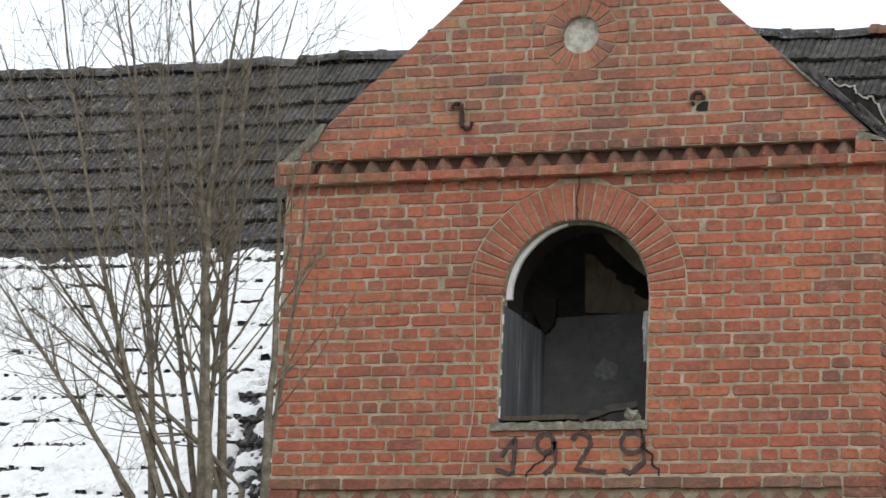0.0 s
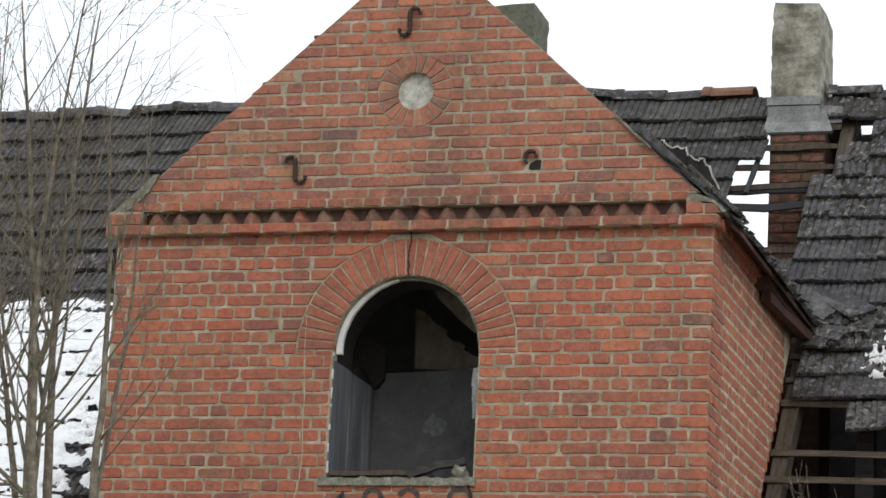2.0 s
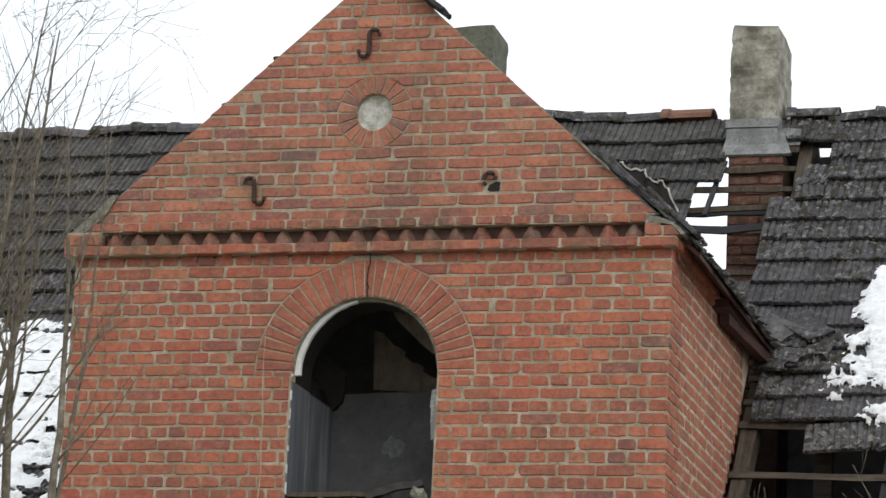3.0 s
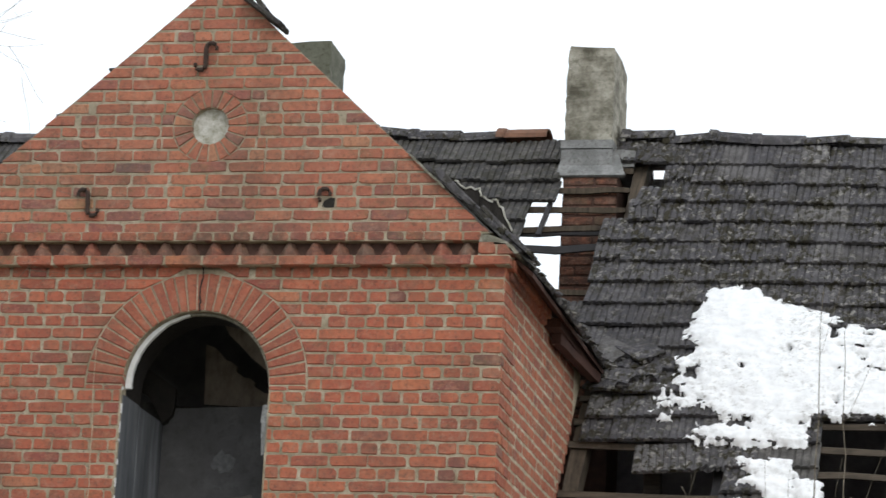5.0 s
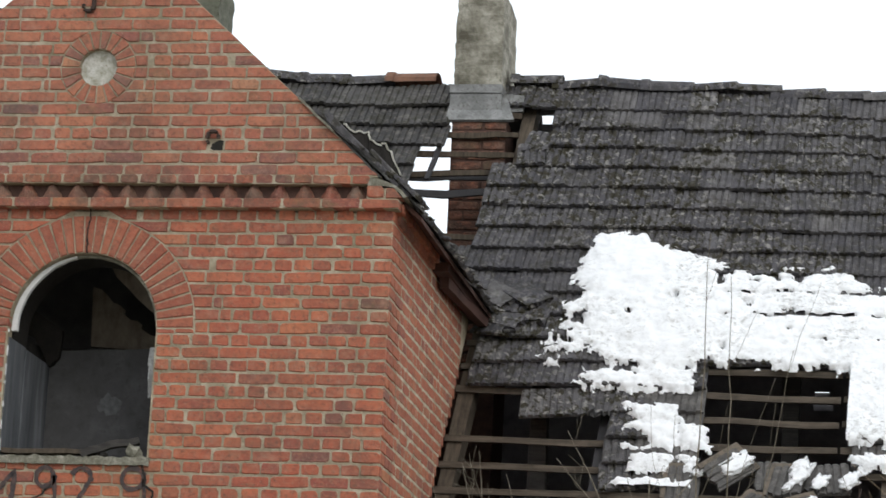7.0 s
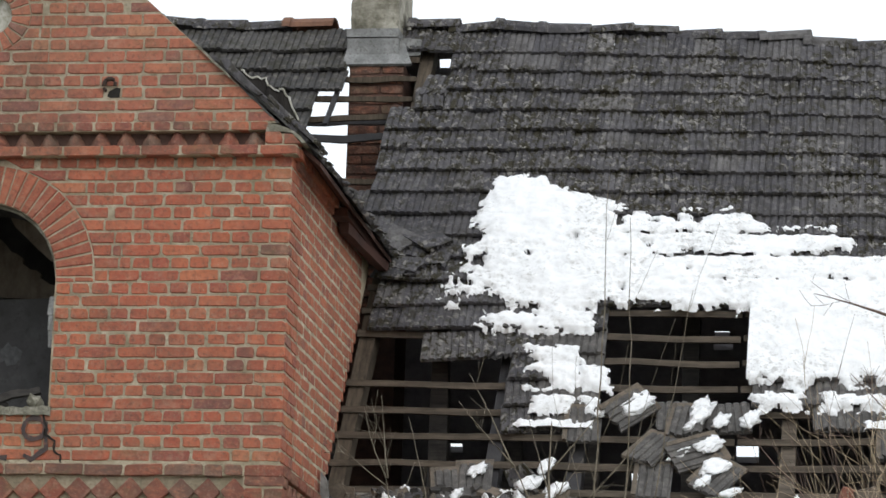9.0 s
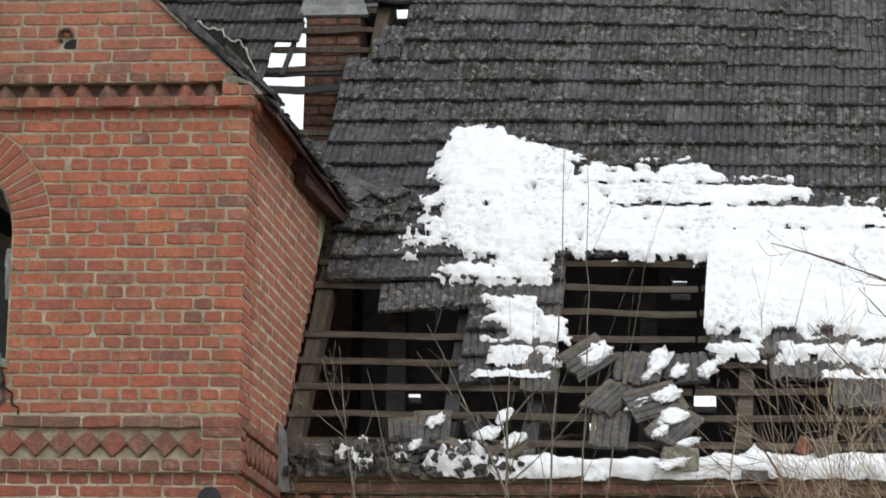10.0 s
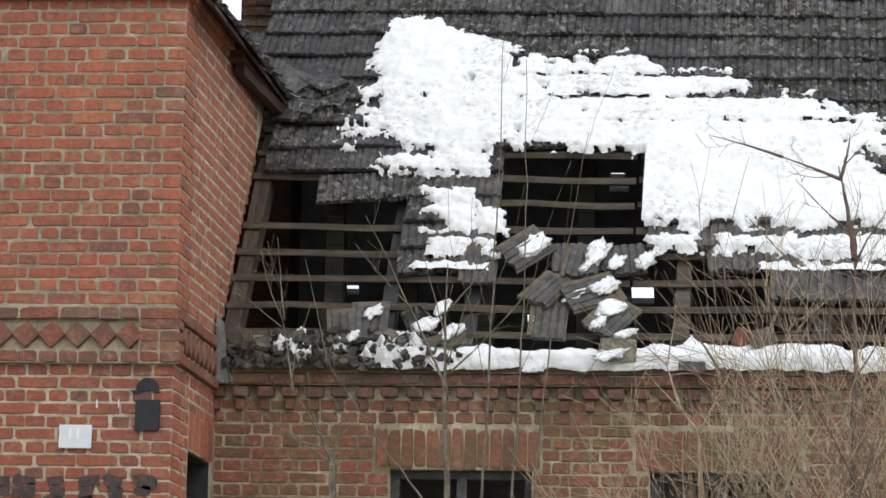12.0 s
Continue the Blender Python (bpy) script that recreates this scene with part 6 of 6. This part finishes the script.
for i, (x, s, wx, ws) in enumerate(PATCHES):
    b = bmesh.new()
    bmesh.ops.create_icosphere(b, subdivisions=3, radius=1)
    for v in b.verts:
        k = 1 + 0.6 * noise.noise(v.co * 2 + Vector((i * 3, 0, 0))) + 0.4 * noise.noise(v.co * 5 + Vector((i * 3, 0, 0)))
        q = v.co * k
        v.co = on_roof(x + q.x * wx, s + q.y * ws + q.x * 0.03, 0.1 + q.z * 0.016 + 0.012 * noise.noise(v.co * 4))
    tagged(part("snow_patch", b, M_SNOW, None, smooth=True), "small patch of snow on loose tiles", "snow", "snow patches")

# ---------- bare trees and brush ----------
def grow(bm, start, way, length, radius, depth, r, spread=0.6, lift=0.25, sides=5, kids=(3, 5)):
    n = max(5, min(14, int(length / 0.07)))
    pts, rad = [start.copy()], [radius]
    p, d = start.copy(), way.normalized()
    for i in range(n):
        d = (d + Vector((r.gauss(0, 0.065), r.gauss(0, 0.06), r.gauss(0, 0.05) + lift * 0.12))).normalized()
        p = p + d * (length / n)
        pts.append(p.copy())
        rad.append(max(0.0012, radius * (1 - 0.8 * (i + 1) / n)))
    tube(bm, pts, rad, sides if radius > 0.008 else 4)
    if depth <= 0:
        return
    for k in range(r.randint(*kids)):
        u = r.uniform(0.25, 0.97)
        i = min(int(u * n), n - 1)
        q = pts[i].lerp(pts[i + 1], u * n - i)
        dd = (pts[i + 1] - pts[i]).normalized()
        side = dd.orthogonal().normalized()
        side.rotate(Matrix.Rotation(r.uniform(0, math.tau), 3, dd))
        side.y *= 0.6
        nd = (dd * r.uniform(0.7, 1.1) + side * spread * r.uniform(0.5, 1.2)).normalized()
        grow(bm, q, nd, length * r.uniform(0.35, 0.7), max(0.0018, rad[i] * r.uniform(0.4, 0.62)), depth - 1, r, spread, lift, sides, kids)


def stem(bm, fine, foot, a, b, radius, r, depth=2, kids=(4, 6), spread=0.85, bow=0.05):
    """A stem that rises from its foot, runs from a to b and goes on a little; its twigs go into fine."""
    a, b = Vector(a), Vector(b)
    n = 14
    side = Vector((r.uniform(-1, 1), r.uniform(-0.5, 0.5), 0)) * bow
    pts, rad = [], []
    for i in range(n + 1):
        u = i / n * 1.12
        pts.append(a.lerp(b, u) + side * math.sin(u * math.pi) * min(1, (b - a).length) + Vector((r.gauss(0, 0.004), r.gauss(0, 0.004), 0)) * min(1, (b - a).length))
        rad.append(max(0.0016, radius * (1 - 0.85 * i / n)))
    low = [foot, foot.lerp(a, 0.5) + Vector((0.02, 0, 0))] if foot is not None else []
    tube(bm, low + pts, [radius * 1.35, radius * 1.15][:len(low)] + rad, 7)
    for k in range(r.randint(*kids) + (2 if (b - a).length > 0.8 else 0)):
        u = r.uniform(0.2, 0.98)
        i = min(int(u * n), n - 1)
        dd = (pts[i + 1] - pts[i]).normalized()
        s = dd.orthogonal().normalized()
        s.rotate(Matrix.Rotation(r.uniform(0, math.tau), 3, dd))
        s.y *= 0.5
        grow(fine, pts[i], dd + s * spread * r.uniform(0.5, 1.1), max(0.45, (b - a).length) * r.uniform(0.2, 0.55) * (1.15 - 0.6 * u), rad[i] * r.uniform(0.35, 0.55), depth - 1, r, spread * 1.3, 0.4, 5, (1, 3))


def shrub(name, label, stems, y, material, root, seed, depth=2, kids=(5, 8), radius=0.03, bow=0.06, spread=0.85):
    r = random.Random(seed)
    gz = ground_height(root[0], y)
    t = thing(name, (root[0], y, gz), label, "bush" if name == "bare_bush" else "tree")
    for k, (a, b, rk) in enumerate(stems):
        bm = bmesh.new()
        dy = r.uniform(-0.35, 0.35) if y < -2.2 else 0.0
        a3, b3 = Vector((a[0], y + dy * 0.5, a[1])), Vector((b[0], y + dy, b[1]))
        foot = Vector((root[0] + (a[0] - root[0]) * 0.35, y + dy * 0.2, gz - 0.03))
        fine = bmesh.new()
        stem(bm, fine, foot if a[1] < -2.95 or y < -2.2 else None, a3, b3, radius * rk, r, depth, kids, spread, bow)
        limb = part("stem", bm, material, t, smooth=True)
        tagged(part("twig", fine, material, limb, smooth=True), kind="stuff")
    return t


shrub("bare_tree", "bare many-stemmed tree with olive bark and thin twigs", [
    ((-3.195, -2.36), (-3.45, 0.48), 1.3), ((-3.50, -2.36), (-3.85, 0.5), 1.0), ((-3.15, -2.36), (-3.19, 0.46), 1.3), ((-3.12, -2.29), (-3.06, 0.46), 1.0),
    ((-3.43, -2.36), (-4.23, 0.52), 0.9), ((-3.56, -2.36), (-4.5, -1.06), 0.8), ((-3.006, -2.3), (-4.3, -1.32), 0.8), ((-3.3, -2.36), (-4.05, 0.5), 0.9),
    ((-3.24, -2.36), (-2.95, 0.25), 0.8), ((-3.68, -2.36), (-4.5, -1.3), 0.6), ((-3.3, -2.36), (-4.6, 0.1), 0.8), ((-3.4, -2.36), (-4.75, -0.5), 0.7), ((-3.1, -2.36), (-3.6, 0.55), 0.6), ((-3.35, -2.36), (-4.4, 0.3), 0.6)], -2.5, M_BARK, (-3.25,), 11, depth=3, kids=(14, 18), radius=0.023, bow=0.14, spread=1.15)
shrub("bare_sapling", "thin bare sapling beside the annex wall", [((-2.86, -2.26), (-2.93, -0.2), 0.85), ((-2.89, -2.2), (-2.76, -0.1), 0.5)], -2.5, M_BARK, (-2.85,), 5, kids=(3, 5))
shrub("bare_sapling", "slender olive sapling with forked limbs before the wall", [
    ((1.858, -3.18), (1.825, -2.073), 1.0), ((1.84, -2.603), (1.635, -2.166), 0.5), ((1.649, -2.184), (1.371, -1.872), 0.3), ((1.636, -2.184), (1.423, -1.742), 0.3), ((1.831, -2.201), (2.121, -1.852), 0.3), ((1.839, -2.53), (2.129, -2.237), 0.4), ((2.129, -2.237), (2.351, -1.961), 0.3), ((1.844, -2.766), (1.589, -2.514), 0.3), ((1.835, -2.348), (1.722, -1.963), 0.25), ((1.843, -2.475), (1.944, -2.109), 0.3)],
      -2.0, M_BARK, (1.85,), 21, depth=2, kids=(1, 3), radius=0.017, bow=0.02)
shrub("bare_sapling", "slender pale sapling before the house wall", [((2.026, -3.16), (2.1, -0.9), 0.5), ((2.186, -3.16), (2.23, -1.1), 0.45), ((2.3, -3.16), (2.52, -1.45), 0.4)],
      -2.0, M_BARK, (2.1,), 24, depth=1, kids=(1, 2), radius=0.015, bow=0.03)
shrub("bare_sapling", "thin pale sapling with curved fanning twigs", [
    ((1.257, -3.187), (1.259, -2.988), 1.0), ((1.256, -3.007), (1.034, -2.609), 0.8), ((1.04, -2.627), (0.967, -2.224), 0.6), ((0.973, -2.242), (0.852, -1.91), 0.4), ((0.98, -2.242), (0.937, -1.854), 0.4), ((1.246, -2.989), (0.976, -2.81), 0.55), ((0.985, -2.819), (0.72, -2.574), 0.45), ((0.72, -2.574), (0.689, -2.483), 0.3), ((1.259, -3.007), (1.353, -2.552), 0.55), ((1.75, -3.199), (1.203, -2.443), 0.6), ((1.213, -2.461), (1.098, -1.983), 0.35), ((1.254, -2.952), (1.098, -2.608), 0.45), ((0.968, -2.279), (0.75, -2.096), 0.3), ((1.217, -2.916), (0.809, -2.775), 0.3), ((1.274, -3.006), (1.522, -2.769), 0.35), ((1.025, -2.609), (1.104, -2.205), 0.3)],
      -2.0, M_BARK, (1.24,), 22, depth=2, kids=(1, 3), radius=0.011, bow=0.05)
shrub("bare_tree", "bare dark-twigged tree with long arching limbs", [
    ((3.925, -3.096), (3.932, -1.902), 1.1), ((3.932, -1.922), (3.861, -1.487), 0.9), ((3.861, -1.497), (3.907, -1.293), 0.6), ((3.869, -1.507), (3.559, -1.385), 0.55), ((3.563, -1.387), (3.23, -1.282), 0.45), ((3.926, -1.801), (3.659, -1.538), 0.4), ((3.932, -1.962), (4.09, -1.679), 0.4), ((3.485, -2.685), (3.237, -2.487), 0.5), ((3.241, -2.491), (3.067, -2.237), 0.42), ((3.071, -2.243), (2.896, -2.046), 0.3), ((3.916, -2.143), (3.64, -1.963), 0.35), ((3.644, -1.967), (3.402, -1.721), 0.28)],
      -2.05, M_TWIG_DARK, (3.95,), 33, depth=2, kids=(2, 4), radius=0.019, bow=0.05)
shrub("bare_bush", "pale forked bush stem before the house wall", [
    ((3.157, -3.104), (3.141, -2.807), 1.0), ((3.141, -2.817), (3.051, -2.698), 0.8), ((3.055, -2.708), (2.974, -2.459), 0.65), ((3.141, -2.817), (3.287, -2.527), 0.4), ((2.98, -2.469), (2.809, -2.309), 0.3), ((2.976, -2.469), (3.017, -2.187), 0.3), ((3.055, -2.708), (2.891, -2.53), 0.35)],
      -2.0, M_TWIG, (3.0,), 41, depth=2, kids=(0, 2), radius=0.016, bow=0.03)

# dense brush at the foot of the wall: single bushes, pale stems with darker twigs
def bush(cx, cy, count, width, top, seed):
    r = random.Random(seed)
    t = thing("bare_bush", (cx, cy, ground_height(cx, cy)), "dense bare bush of pale stems and brown twigs", "bush", "bushes before the wall")
    pale, dark = bmesh.new(), bmesh.new()
    for i in range(count):
        x, y = cx + r.gauss(0, width * 0.5), cy + r.uniform(-0.3, 0.3)
        a = Vector((cx + (x - cx) * 0.5, cy + (y - cy) * 0.5, ground_height(x, y)))
        high = top - a.z - r.uniform(0.1, 0.9)
        b = a + Vector((r.gauss(-0.04, 0.2), r.uniform(-0.2, 0.2), high * 0.6))
        ph, amp = r.uniform(0, 6), r.uniform(0.02, 0.06)
        pts = [a.lerp(b, k / 7) + Vector((amp * math.sin(k * 0.9 + ph), 0.03 * math.cos(k + ph), 0)) for k in range(8)]
        rad = r.uniform(0.006, 0.012)
        main = pale if r.random() < 0.72 else dark
        tube(main, pts, [rad * (1 - 0.05 * k) for k in range(8)], 5)
        d = (pts[-1] - pts[-3]).normalized()
        for k in range(r.randint(2, 3)):
            way = d + Vector((r.gauss(0, 0.55), r.gauss(0, 0.3), r.uniform(-0.1, 0.3)))
            grow(main, pts[-1], way, high * r.uniform(0.3, 0.55), rad * r.uniform(0.5, 0.7), 2, r, 0.75, 0.12, 4, (2, 4))
        for k in range(r.randint(1, 3)):
            j = r.randint(3, 6)
            way = d + Vector((r.gauss(0, 0.9), r.gauss(0, 0.3), r.gauss(0, 0.4)))
            grow(main if r.random() < 0.6 else dark, pts[j], way, r.uniform(0.2, 0.55), rad * 0.45, 1, r, 0.9, 0.1, 4, (2, 4))
    tagged(part("pale_stem", pale, M_TWIG, t), kind="stuff")
    tagged(part("dark_twig", dark, M_TWIG_DARK, t, "thin dark brown twigs"), "thin dark brown twigs", kind="stuff")


for k, (cx, cy, count, width, top) in enumerate(((2.6, -2.2, 2, 0.3, -2.8), (3.0, -2.4, 3, 0.3, -2.65), (3.3, -2.5, 6, 0.25, -2.5), (3.58, -2.2, 11, 0.25, -2.35), (3.85, -2.6, 15, 0.25, -2.3), (4.1, -2.3, 17, 0.25, -2.15), (4.4, -2.5, 12, 0.3, -2.1))):
    bush(cx, cy, count, width, top, 100 + k)
# a few dry stalks climbing the annex
bm = bmesh.new()
pts = []
for k in range(14):
    u = k / 13
    pts.append(Vector((-2.86 + 0.34 * math.sin(min(1, u * 1.5) * math.pi / 2) - 0.08 * max(0, u - 0.6), -0.03, -2.75 + 2.25 * u)) + Vector((rng.uniform(-0.008, 0.008), 0, 0)))
tube(bm, pts, [0.006 - 0.0003 * k for k in range(14)], 5)
tagged(part("dry_vine", bm, M_TWIG), "thin dry vine climbing the brick wall", "vine")
